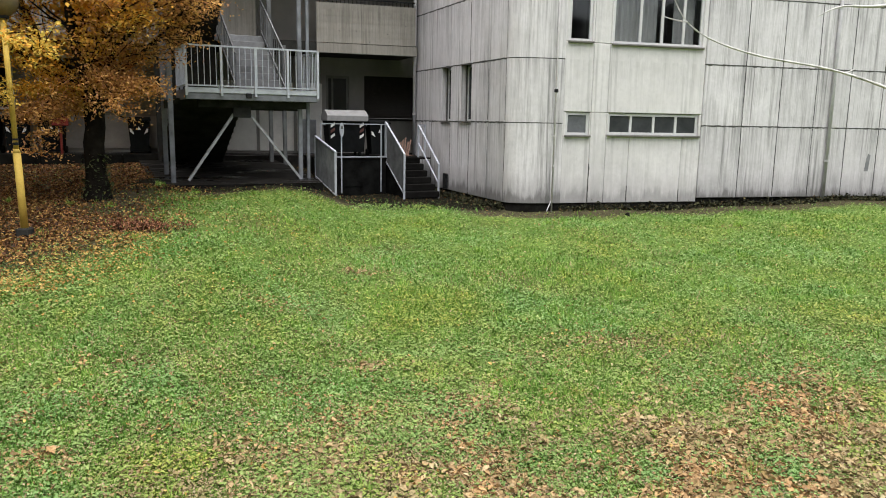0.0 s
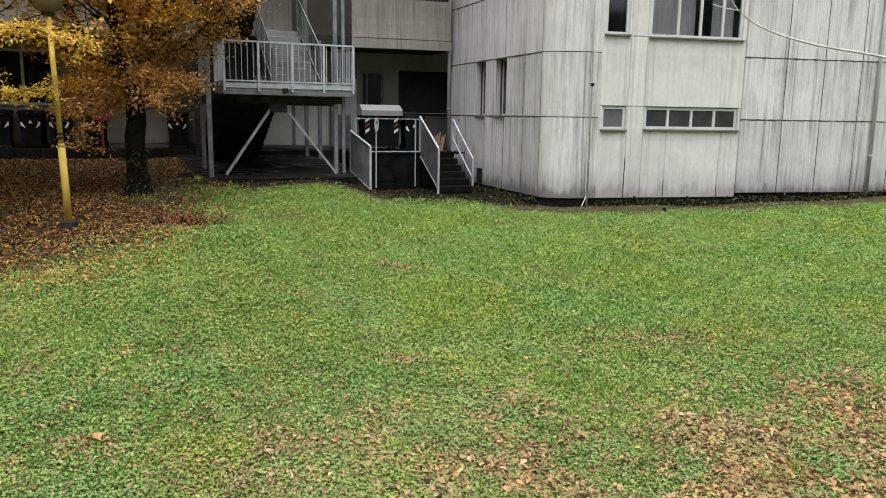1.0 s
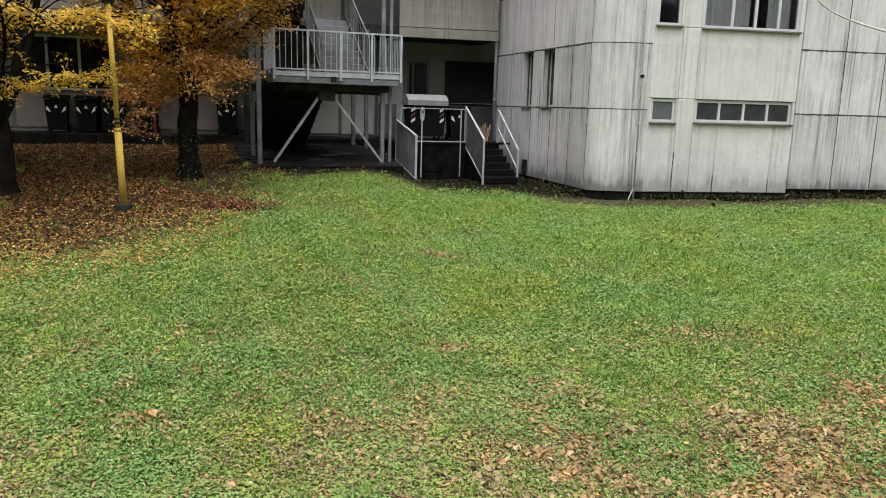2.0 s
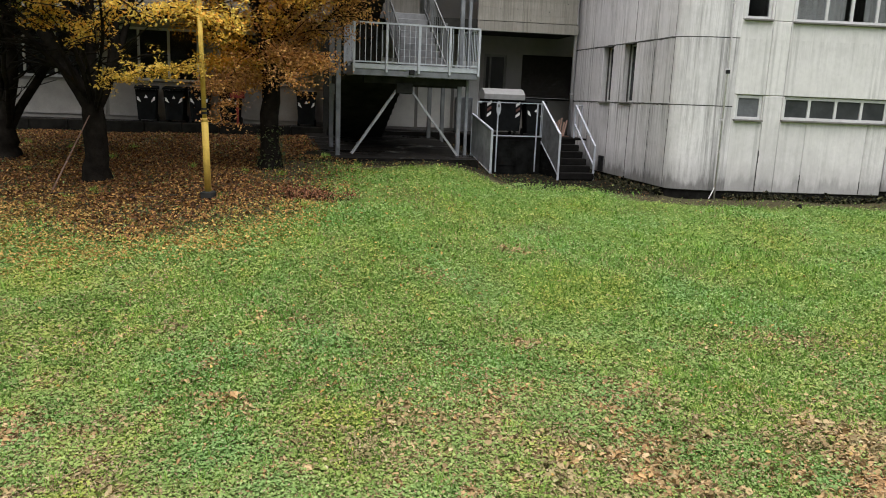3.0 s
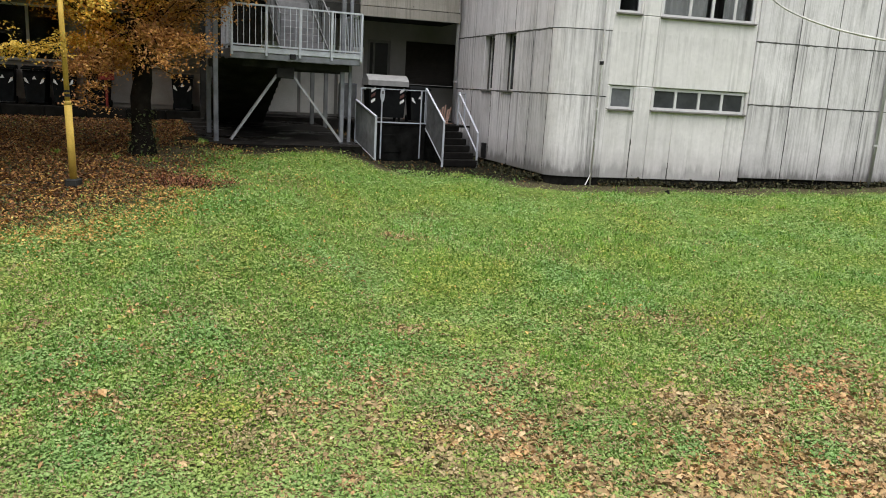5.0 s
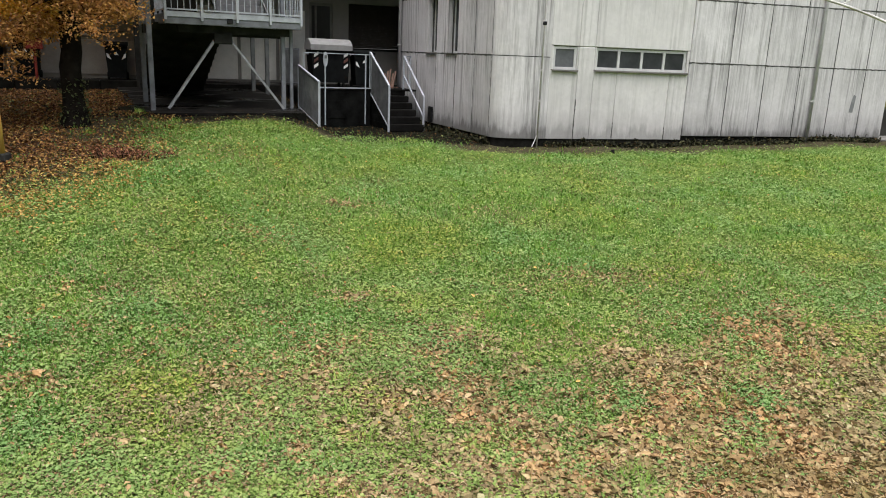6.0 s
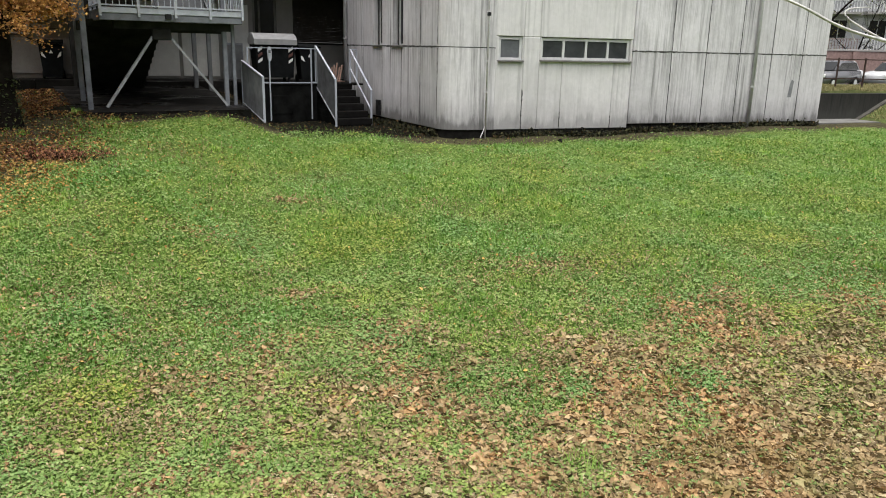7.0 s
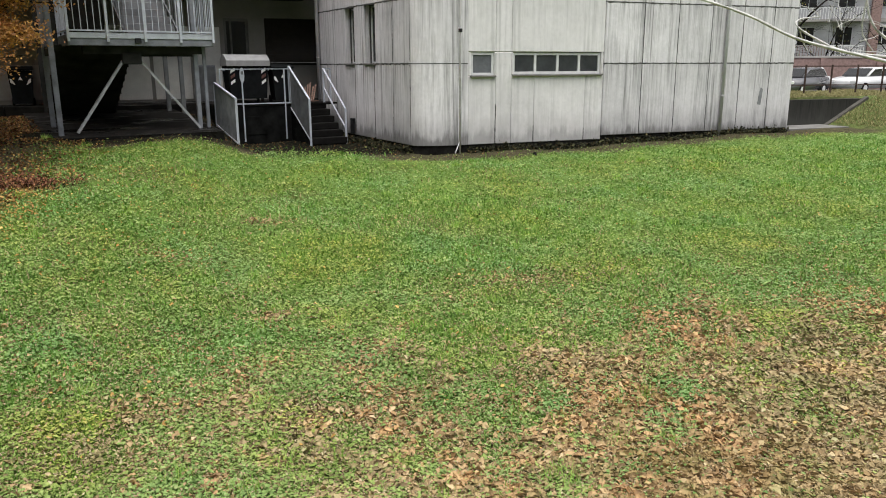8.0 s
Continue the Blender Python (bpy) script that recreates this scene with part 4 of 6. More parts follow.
for k, u in enumerate((-8.62, -9.5, -10.2, -11.0)):
    copy_thing(first, REAR @ pose(u, -0.5 - 0.05 * (k % 2), 1.13, 0, 0, (-4, 2, -3, 5)[k]))
redbox = empty("hydrant_box", REAR @ pose(-8.35, -1.25, 1.0), label="red metal box on a red post", category="hydrant box")
bm = bmesh.new()
box(bm, -0.2, 0.2, -0.1, 0.1, 0.9, 1.2, 0.015)
part("box", bm, RED, redbox)
bm = bmesh.new()
bar(bm, (0, 0, 0), (0, 0, 0.9), 0.06)
part("post", bm, RED, redbox)
# crates leaning in the inner corner
pal = empty("wooden_slats", ENTRY @ pose(0.55, 1.95, LAND), label="loose reddish wooden slats leaning on the wall", category="wood scraps")
for k in range(5):
    bm = bmesh.new()
    bar(bm, (0.06 * k, 0, 0), (0.08 * k + 0.1, 0.2, 0.42 + 0.06 * (k % 3)), 0.045, 0.018)
    part("slat", bm, WOOD, pal)
bm = bmesh.new()
bar(bm, (-0.02, -0.03, 0.03), (0.4, -0.03, 0.03), 0.05, 0.02)
part("slat", bm, WOOD, pal)

# ---- park lamp ----
def lamp(x, y):
    z = float(height(x, y))
    t = empty("park_lamp", pose(x, y, z, 0, 0, 0) @ pose(0, 0, 0, 0, -1.6, 0), label="yellow painted park lamp with smoked globe", category="park lamp")
    bm = bmesh.new()
    box(bm, -0.1, 0.1, -0.1, 0.1, -0.15, 0.14, 0.02)
    part("base", bm, SOFFIT, t, "dark concrete base block")
    bm = bmesh.new()
    rod(bm, (0, 0, 0.1), (0, 0, 1.28), 0.055, 14)
    rod(bm, (0, 0, 1.28), (0, 0, 1.34), 0.055, 14, 0.038)
    rod(bm, (0, 0, 1.34), (0, 0, 3.3), 0.038, 14)
    part("pole", bm, YELLOW, t, smooth=True)
    bm = bmesh.new()
    rod(bm, (0, 0, 1.4), (0, 0, 1.44), 0.042, 14)
    rod(bm, (0, 0, 1.47), (0, 0, 1.5), 0.042, 14)
    part("band", bm, DARK_STEEL, t, "black tape bands")
    bm = bmesh.new()
    bmesh.ops.create_uvsphere(bm, u_segments=20, v_segments=12, radius=0.24)
    bmesh.ops.translate(bm, verts=bm.verts, vec=(0, 0, 3.5))
    part("globe", bm, GLOBE, t, "smoked brown globe", smooth=True)
    bm = bmesh.new()
    rod(bm, (0, 0, 3.24), (0, 0, 3.34), 0.09, 14)
    part("collar", bm, DARK_STEEL, t)


lamp(-6.43, 11.35)


# ---- trees ----
def tube(V, F, pts, radii, sides=7):
    """Adds a tapered tube along the points to the lists."""
    base = len(V)
    for i, (p, r) in enumerate(zip(pts, radii)):
        d = (pts[min(i + 1, len(pts) - 1)] - pts[max(i - 1, 0)]).normalized()
        a = d.orthogonal().normalized()
        b = d.cross(a)
        for k in range(sides):
            w = k * math.tau / sides
            V.append(p + a * (math.cos(w) * r) + b * (math.sin(w) * r))
    for i in range(len(pts) - 1):
        for k in range(sides):
            j = (k + 1) % sides
            F.append((base + i * sides + k, base + i * sides + j, base + (i + 1) * sides + j, base + (i + 1) * sides + k))


def limb(rng, V, F, start, way, length, r0, r1, bend, n=7, droop=0.0):
    pts, radii = [start.copy()], [r0]
    d = way.normalized()
    for k in range(n):
        d = (d + Vector((rng.uniform(-bend, bend), rng.uniform(-bend, bend), rng.uniform(-bend, bend) - droop))).normalized()
        pts.append(pts[-1] + d * (length / n))
        radii.append(r0 + (r1 - r0) * (k + 1) / n)
    tube(V, F, pts, radii, 9 if r0 > 0.08 else 5)
    return pts


def leaf_cloud(rng, centers, ways, size, spread, flat=0.45):
    """Folded pointed leaves round the given places."""
    n = len(centers)
    c = centers + rng.normal(0, 1, (n, 3)) * np.array([spread, spread, spread * flat])
    yaw = rng.uniform(0, 2 * np.pi, n)
    tilt = rng.normal(-0.35, 0.45, n)
    roll = rng.normal(0, 0.55, n)
    s = size * rng.uniform(0.6, 1.25, n)
    ax = np.stack([np.cos(yaw) * np.cos(tilt), np.sin(yaw) * np.cos(tilt), np.sin(tilt)], 1)
    side = np.stack([-np.sin(yaw), np.cos(yaw), np.zeros(n)], 1)
    up = np.cross(ax, side)
    side2 = side * np.cos(roll)[:, None] + up * np.sin(roll)[:, None]
    up2 = np.cross(ax, side2)
    S = s[:, None]
    a = c - ax * S * 0.5
    b = c + ax * S * 0.55
    l = c + side2 * S * 0.3 + up2 * S * 0.08
    r = c - side2 * S * 0.3 + up2 * S * 0.08
    V = np.stack([a, r, b, l], 1).reshape(-1, 3)
    i = np.arange(n)[:, None] * 4
    F = np.concatenate([i + np.array([0, 1, 2]), i + np.array([0, 2, 3])], 1).reshape(-1, 3)
    return V, F


LEAF_ORANGE = island("autumn_orange_leaf", [(0.0, (0.45, 0.19, 0.03)), (0.35, (0.75, 0.38, 0.05)), (0.7, (0.85, 0.52, 0.08)), (1.0, (0.6, 0.28, 0.06))], 0.6, 0.4)
LEAF_RUST = island("rusty_brown_leaf", [(0.0, (0.3, 0.14, 0.065)), (0.5, (0.55, 0.29, 0.1)), (1.0, (0.75, 0.46, 0.14))], 0.6, 0.35)
LEAF_YELLOW = island("autumn_yellow_leaf", [(0.0, (0.5, 0.36, 0.06)), (0.5, (0.7, 0.5, 0.1)), (0.85, (0.76, 0.48, 0.08)), (1.0, (0.42, 0.42, 0.1))], 0.6, 0.4)
IVY = island("ivy_leaf", [(0.0, (0.03, 0.05, 0.018)), (0.8, (0.08, 0.1, 0.03)), (1.0, (0.16, 0.15, 0.05))], 0.6, 0.2)
LEAF_GREEN = island("late_green_leaf", [(0.0, (0.06, 0.1, 0.03)), (1.0, (0.25, 0.24, 0.06))], 0.6, 0.3)


def tree(name, x, y, seed, trunk_r, fork_z, limbs, crown_sets, lbl, lean=(0, 0), sprays=()):
    """Trunk with roots and limbs; every limb carries side twigs with sprays of leaves."""
    rng = random.Random(seed)
    nrng = np.random.default_rng(seed)
    z = float(height(x, y)) - 0.1
    t = empty(name, pose(x, y, z), label=lbl, category="tree", group="autumn trees")
    V, F = [], []
    top = Vector((lean[0], lean[1], fork_z))
    pts = [Vector((0, 0, 0)).lerp(top, k / 8) + Vector((rng.uniform(-0.03, 0.03), rng.uniform(-0.03, 0.03), 0)) for k in range(9)]
    radii = [trunk_r * (1.55 if k == 0 else 1.2 if k == 1 else 1.05 - 0.025 * k) for k in range(9)]
    tube(V, F, pts, radii, 14)
    V = [v + Vector((0.012 * math.sin(v.z * 9 + v.x * 30), 0.012 * math.cos(v.z * 7 + v.y * 25), 0)) for v in V]
    bulk("trunk", np.array([tuple(v) for v in V]), F, BARK, t, smooth=True)
    tips = {}
    for way, length, r, tag, droop in limbs:
        V, F = [], []
        p = limb(rng, V, F, top - Vector((0, 0, rng.uniform(0, 0.35))), Vector(way), length, r, r * 0.25, 0.16, 9, droop)
        for i in range(2, 10):
            for _ in range(3):
                d = (p[min(i, 9)] - p[i - 1]).normalized()
                w = (d * 0.6 + Vector((rng.uniform(-1, 1), rng.uniform(-1, 1), rng.uniform(-0.35, 0.3)))).normalized()
                q = limb(rng, V, F, p[min(i, 9)], w, length * rng.uniform(0.22, 0.4), r * 0.22, 0.006, 0.2, 5, 0.03)
                tips.setdefault(tag, []).extend(q[1:])
        bulk("limb", np.array([tuple(v) for v in V]), F, BARK, t, smooth=True)
    for way, tag in sprays:
        V, F = [], []
        pts = [Vector(q) - Vector((x, y, z)) for q in way]
        fine = [pts[i].lerp(pts[i + 1], k / 4) for i in range(len(pts) - 1) for k in range(4)] + [pts[-1]]
        tube(V, F, fine, [0.03 - 0.025 * k / len(fine) for k in range(len(fine))], 6)
        for q in fine[4:]:
            for _ in range(4):
                w = Vector((rng.uniform(-0.4, 1), rng.uniform(-1, 0.6), rng.uniform(-0.25, 0.3)))
                tips.setdefault(tag, []).extend(limb(rng, V, F, q, w, rng.uniform(0.25, 0.55), 0.006, 0.003, 0.2, 4, 0.04)[1:])
        bulk("limb", np.array([tuple(v) for v in V]), F, BARK, t, smooth=True)
    for tag, count, mat_, size, spread, low in crown_sets:
        c = np.array([tuple(v) for v in tips[tag] if v.z > low])
        c = c[nrng.integers(0, len(c), count)]
        LV, LF = leaf_cloud(nrng, c, None, size, spread)
        bulk("crown", LV, LF, mat_, t, label="sprays of autumn leaves with gaps")
    return t


# all three trees: unseen high "t" limbs and leaves added to shade the facade
tree("autumn_tree", -6.6, 14.2, 3, 0.19, 2.3,
     [((-0.7, -0.4, 0.45), 1.8, 0.07, "a", 0.0), ((0.95, 0.0, 0.6), 2.4, 0.07, "b", 0.03), ((0.3, -0.6, 0.9), 2.6, 0.07, "a", 0.0), ((-0.15, 0.2, 1.3), 4.4, 0.13, "h", 0),
      ((0.7, -0.4, 0.9), 2.8, 0.07, "b", 0.02), ((-0.9, 0.1, 0.8), 2.7, 0.07, "a", 0.02), ((0.6, -0.3, 0.0), 1.3, 0.03, "b", 0.07), ((-0.6, -0.5, 0.15), 1.0, 0.03, "a", 0.03), ((0.2, -0.2, 1.4), 4.0, 0.1, "h", 0),
      ((-0.45, -0.2, -0.35), 1.1, 0.025, "b", 0.06), ((1.0, -0.2, 1.1), 2.8, 0.06, "b", 0.0), ((-0.9, -0.3, 1.1), 3.0, 0.06, "a", 0.0), ((-0.6, 0.6, 1.3), 5.5, 0.09, "t", 0), ((0.5, 0.6, 1.4), 5.5, 0.09, "t", 0), ((0.0, -0.4, 1.5), 6.0, 0.09, "t", 0)],
     [("a", 9500, LEAF_ORANGE, 0.064, 0.16, 0.9), ("b", 19000, LEAF_RUST, 0.064, 0.19, 0.8), ("a", 4500, LEAF_YELLOW, 0.064, 0.15, 1.6), ("h", 9000, LEAF_ORANGE, 0.11, 0.25, 2.5), ("t", 7000, LEAF_ORANGE, 0.17, 0.4, 4.2), ("v", 2600, LEAF_RUST, 0.058, 0.09, 0.4)],
     "orange and rust autumn tree with dark ivied trunk", (0, 0),
     [([(-6.6, 14.1, 2.9), (-6.95, 13.7, 2.75), (-7.15, 13.4, 2.2), (-7.25, 13.3, 1.55)], "v"),
      ([(-6.6, 14.1, 3.0), (-6.2, 13.6, 3.0), (-5.85, 13.3, 2.6), (-5.7, 13.2, 2.2)], "v")])
tree("autumn_tree", -9.1, 12.2, 8, 0.215, 1.5,
     [((-0.75, 0.05, 1.05), 4.2, 0.16, "c", 0), ((-0.1, 0.1, 1.0), 4.4, 0.17, "c", 0), ((0.35, 0.2, 1.2), 4.0, 0.11, "c", 0.0), ((0.75, -0.5, 1.25), 3.6, 0.05, "y", 0.06),
      ((0.3, -0.6, 1.3), 3.6, 0.06, "y", 0.05), ((-0.5, -0.6, 1.2), 3.4, 0.06, "y", 0.04), ((0.6, 0.5, 1.3), 5.5, 0.08, "t", 0), ((-0.7, 0.4, 1.4), 5.5, 0.08, "t", 0), ((0.0, 0.0, 1.5), 6.5, 0.1, "t", 0)],
     [("y", 4400, LEAF_YELLOW, 0.072, 0.14, 3.6), ("y", 2200, LEAF_ORANGE, 0.07, 0.14, 3.6), ("c", 6200, LEAF_YELLOW, 0.08, 0.27, 4.0), ("t", 12000, LEAF_YELLOW, 0.17, 0.4, 4.2), ("s", 1400, LEAF_YELLOW, 0.058, 0.055, 0.5), ("u", 2600, LEAF_YELLOW, 0.066, 0.075, 2.3), ("u", 900, LEAF_ORANGE, 0.066, 0.075, 2.3)],
     "dark-trunked tree with bright yellow leaf sprays", (0, 0),
     [([(-8.95, 12.1, 1.7), (-8.2, 11.3, 2.2), (-7.2, 11.0, 2.36), (-6.6, 10.8, 2.46)], "s"),
      ([(-9.0, 12.1, 1.9), (-8.7, 11.4, 2.9), (-7.7, 11.0, 3.3), (-6.6, 10.9, 3.35), (-5.7, 10.8, 3.1)], "u"),
      ([(-9.2, 12.1, 1.9), (-9.3, 11.4, 3.1), (-9.1, 11.0, 3.5), (-8.4, 10.8, 3.5)], "u")])
tree("autumn_tree", -12.2, 13.6, 5, 0.22, 0.9,
     [((-0.45, 0.1, 1.3), 4.6, 0.14, "c", 0), ((0.35, 0.1, 1.3), 4.6, 0.14, "c", 0), ((0.1, -0.3, 1.3), 4.2, 0.1, "c", 0.0), ((0.7, -0.4, 1.3), 4.0, 0.07, "y", 0.02), ((-0.6, 0.5, 1.4), 6.0, 0.1, "t", 0), ((0.5, 0.4, 1.4), 6.0, 0.1, "t", 0)],
     [("y", 2500, LEAF_YELLOW, 0.12, 0.16, 3.2), ("c", 4500, LEAF_GREEN, 0.1, 0.3, 3.0), ("t", 10000, LEAF_YELLOW, 0.17, 0.4, 4.2)],
     "forked dark-barked tree with sparse leaves")

# ivy at the foot of the rust-leaved tree, a leaning stick, a cable on the ground
irng = np.random.default_rng(5)
n = 420
ang, zz = irng.uniform(0, 2 * np.pi, n), irng.uniform(0, 0.9, n) ** 1.5
cc = np.stack([-6.6 + 0.24 * np.cos(ang), 14.2 + 0.24 * np.sin(ang), float(height(-6.6, 14.2)) + zz], 1)
LV, LF = leaf_cloud(irng, cc, None, 0.07, 0.03, 1.0)
bulk("ivy", LV, LF, IVY, label="dull green ivy on the trunk foot", category="ivy", kind="stuff")
bm = bmesh.new()
rod(bm, (-9.31, 11.2, float(height(-9.31, 11.2)) - 0.05), (-9.02, 11.95, 1.6), 0.014, 7, 0.01)
solid("leaning_stick", bm, WOOD, label="thin brown stick leaning against the trunk", category="stick")
bm = bmesh.new()
pts = [(-9.2 + 0.27 * k, 11.05 + 0.12 * math.sin(k * 0.9) + 0.03 * k) for k in range(11)]
for (x0, y0), (x1, y1) in zip(pts[:-1], pts[1:]):
    rod(bm, (x0, y0, float(height(x0, y0)) + 0.03), (x1, y1, float(height(x1, y1)) + 0.03), 0.018, 6)
solid("ground_cable", bm, DARK_STEEL, label="black cable lying in the leaves by the lamp", category="cable")

# ---- lawn growth and fallen leaves ----
grng = np.random.default_rng(11)


def cloud(x, y, f, seed, octaves=4):
    """Lattice noise between 0 and 1, in several octaves."""
    total, amp, norm = np.zeros_like(x), 1.0, 0.0
    for k in range(octaves):
        X, Y = x * f + 17.3 * k + seed, y * f - 9.1 * k + 0.37 * seed
        i, j = np.floor(X), np.floor(Y)
        u, v = X - i, Y - j
        u, v = u * u * (3 - 2 * u), v * v * (3 - 2 * v)

        def knot(a, b):
            return np.modf(np.abs(np.sin(a * 127.1 + b * 311.7 + seed * 74.7) * 43758.5453))[0]

        total += amp * ((knot(i, j) * (1 - u) + knot(i + 1, j) * u) * (1 - v) + (knot(i, j + 1) * (1 - u) + knot(i + 1, j + 1) * u) * v)
        norm += amp
        amp *= 0.6
        f *= 2.1
    return total / norm


def patchy(x, y, s, seed):
    """Soft blotches between 0 and 1 with finer ones inside."""
    return np.clip(0.5 + 1.9 * (cloud(x, y, s * 0.45, seed) - 0.5), 0, 1)


def blob(x, y, cx, cy, rx, ry):
    return np.exp(-(((x - cx) / rx) ** 2 + ((y - cy) / ry) ** 2))


def wooded(x, y, a=0.0, b=1.0):
    """Inside the shade of the trees: 0 on the open lawn, 1 from b metres past the edge of the leaf carpet on."""
    e = np.interp(x, [-14, -7.7, -6.45, -5.7, -4.9, -4.4, -4.0], [7.8, 8.1, 8.2, 8.9, 9.4, 10.2, 10.8])
    right = np.interp(y, [9.7, 10.7, 11.4, 13.5, 15.2, 17], [-4.3, -4.2, -4.5, -5.0, -5.3, -5.4]) + 0.8 * (cloud(x, y, 0.9, 13) - 0.5)
    return smooth(a, b, y - e + 1.4 * (cloud(x, y, 0.8, 12) - 0.5)) * smooth(0.8, -1.0, x - right)


def rusty(x, y):
    """The rust-brown carpet, thin to the right of the ivied tree and over the weeds by the lamp."""
    weeds = smooth(-6.9, -6.2, x) * smooth(12.2, 13.4, y)
    strip = blob(x, y, -8.5, 10.6, 2.6, 0.5) * smooth(0.35, 0.6, cloud(x, y, 1.1, 14))
    return wooded(x, y, 0.6, 2.8) * (1 - 0.7 * weeds) * (1 - 0.65 * strip)


def golden(x, y):
    """The fringe of small yellow leaves in front of the carpet."""
    return wooded(x, y, -1.1, 0.5) * (1 - 0.85 * wooded(x, y, 1.6, 3.6))


def leafy(x, y):
    """How thickly tan leaves lie: in the worn near corner of the lawn and in scattered spots."""
    near = smooth(10.5, 4.6, y - 0.12 * x) * (0.55 + 0.4 * smooth(-1, 2.6, x))
    th = 0.7 - 0.32 * near
    d = smooth(th - 0.16, th + 0.16, 0.7 * cloud(x, y, 3.4, 77, 5) + 0.3 * cloud(x, y, 0.7, 78)) * smooth(0.01, 0.15, near) * (0.3 + 0.4 * near) + 0.22 * near
    rough = 0.45 + 0.9 * cloud(x, y, 1.6, 5)
    for cx, cy, rx, ry, k in ((-1.3, 11.65, 0.55, 0.2, 0.9), (-0.85, 7.95, 0.35, 0.25, 0.8), (2.3, 8.8, 1.2, 0.45, 0.6), (1.2, 8.3, 0.8, 0.28, 0.5), (-3.2, 12.5, 0.5, 0.3, 0.5), (0.9, 11.7, 0.5, 0.25, 0.4),
                             (2.4, 6.4, 0.6, 0.45, 1.1), (3.1, 4.5, 1.2, 0.7, 1.8), (3.6, 6.3, 0.5, 0.4, 0.7), (-1.7, 5.3, 0.9, 0.4, 0.6), (-2.3, 9.6, 0.6, 0.3, 0.45)):
        d = np.maximum(d, np.clip(k * blob(x, y, cx, cy, rx, ry) * rough, 0, 1))
    return np.clip(d, 0, 1)


def bare(x, y):
    """Bare earth: along the foot of the wing, in front of the steps, round the lamp."""
    along = (x - 2.77) * 0.966 + (y - 17.9) * 0.259
    deep = -(x - 2.77) * 0.259 + (y - 17.9) * 0.966
    side = (x - 1.49) * 0.92 + (y - 17.76) * 0.39
    wob = 0.25 * np.sin(x * 2.3) + 0.15 * np.sin(x * 5.1 + 1)
    d = 0.92 * smooth(-1.5, -0.75, deep + wob * 0.7) * (along > -0.8) * (along < 12.6) * (deep < 1.5)
    d = np.maximum(d, 0.92 * smooth(-1.6, -0.8, side + wob * 0.6) * (along <= -0.5) * (y > 16.5))
    d = np.maximum(d, 0.9 * smooth(17.9, 18.6, y + 0.5 * wob) * (x > -3.3) * (x < 0.6))
    d = np.maximum(d, 0.5 * (along > 12.3) * (deep > -3) * (deep < 1.3))
    su = (x + 5.65) * 0.899 + (y - 16.5) * 0.438
    sv = -(x + 5.65) * 0.438 + (y - 16.5) * 0.899
    d = np.maximum(d, 0.95 * smooth(-1.7, -0.9, sv + 0.6 * wob) * (su > -1.2) * (su < 3.7) * (sv < 6))
    d = np.maximum(d, 0.65 * (along > 9.6) * (deep > 1.4) * (deep < 12))
    d = np.maximum(d, 0.35 * blob(x, y, 0.9, 11.2, 1.0, 0.3))
    d = np.maximum(d, 0.9 * blob(x, y, -5.0, 11.9, 0.9, 0.4))
    d = np.maximum(d, 0.8 * blob(x, y, -6.5, 11.4, 0.5, 0.3))
    return np.clip(d, 0, 1)


mask = ground.data.attributes.new("worn", "FLOAT", "POINT")
mask.data.foreach_set("value", np.clip(np.maximum(bare(gv[:, 0], gv[:, 1]), np.maximum(0.95 * wooded(gv[:, 0], gv[:, 1], 0.0, 2.0), 0.35 * leafy(gv[:, 0], gv[:, 1]))), 0, 1).astype(np.float32))


def blackened(x, y):
    """Mask of near-black ground colour in the sunken area before the steps and round the slab."""
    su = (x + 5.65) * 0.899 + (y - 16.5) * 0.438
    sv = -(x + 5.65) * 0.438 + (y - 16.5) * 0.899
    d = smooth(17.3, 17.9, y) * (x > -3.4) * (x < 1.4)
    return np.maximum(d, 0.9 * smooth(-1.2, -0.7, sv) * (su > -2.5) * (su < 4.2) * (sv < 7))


darkening = ground.data.attributes.new("darkened", "FLOAT", "POINT")
darkening.data.foreach_set("value", np.clip(blackened(gv[:, 0], gv[:, 1]), 0, 1).astype(np.float32))


def scatter(n, y0=3.0, y1=19.5, power=1.6):
    u = grng.random(n)
    k = 1 - power
    y = (y0 ** k + u * (y1 ** k - y0 ** k)) ** (1 / k)
    x = grng.uniform(-1.02, 0.88, n) * (y + 1.0)
    return x, y


def on_lawn(x, y):
    """Keeps clear of the wing, the slab and the sunken area."""
    front = (y - 17.9) - (x - 2.77) * math.tan(radians(15)) < -0.2
    side = (x - 1.49) * 0.92 + (y - 17.76) * 0.39 < -0.2
    slab = (y - 16.5) - (x + 5.65) * math.tan(radians(26)) < -0.45
    ok = np.where(x > 1.6, front & (y < 17.7 + 0.27 * np.clip(x - 2.77, 0, 10)), side)
    ok &= np.where((x < -2.45) & (x > -6.6), slab, True)
    ok &= np.where(x <= -6.6, y - 22.2 - (x + 3) * 0.364 < -0.1, True)
    return ok


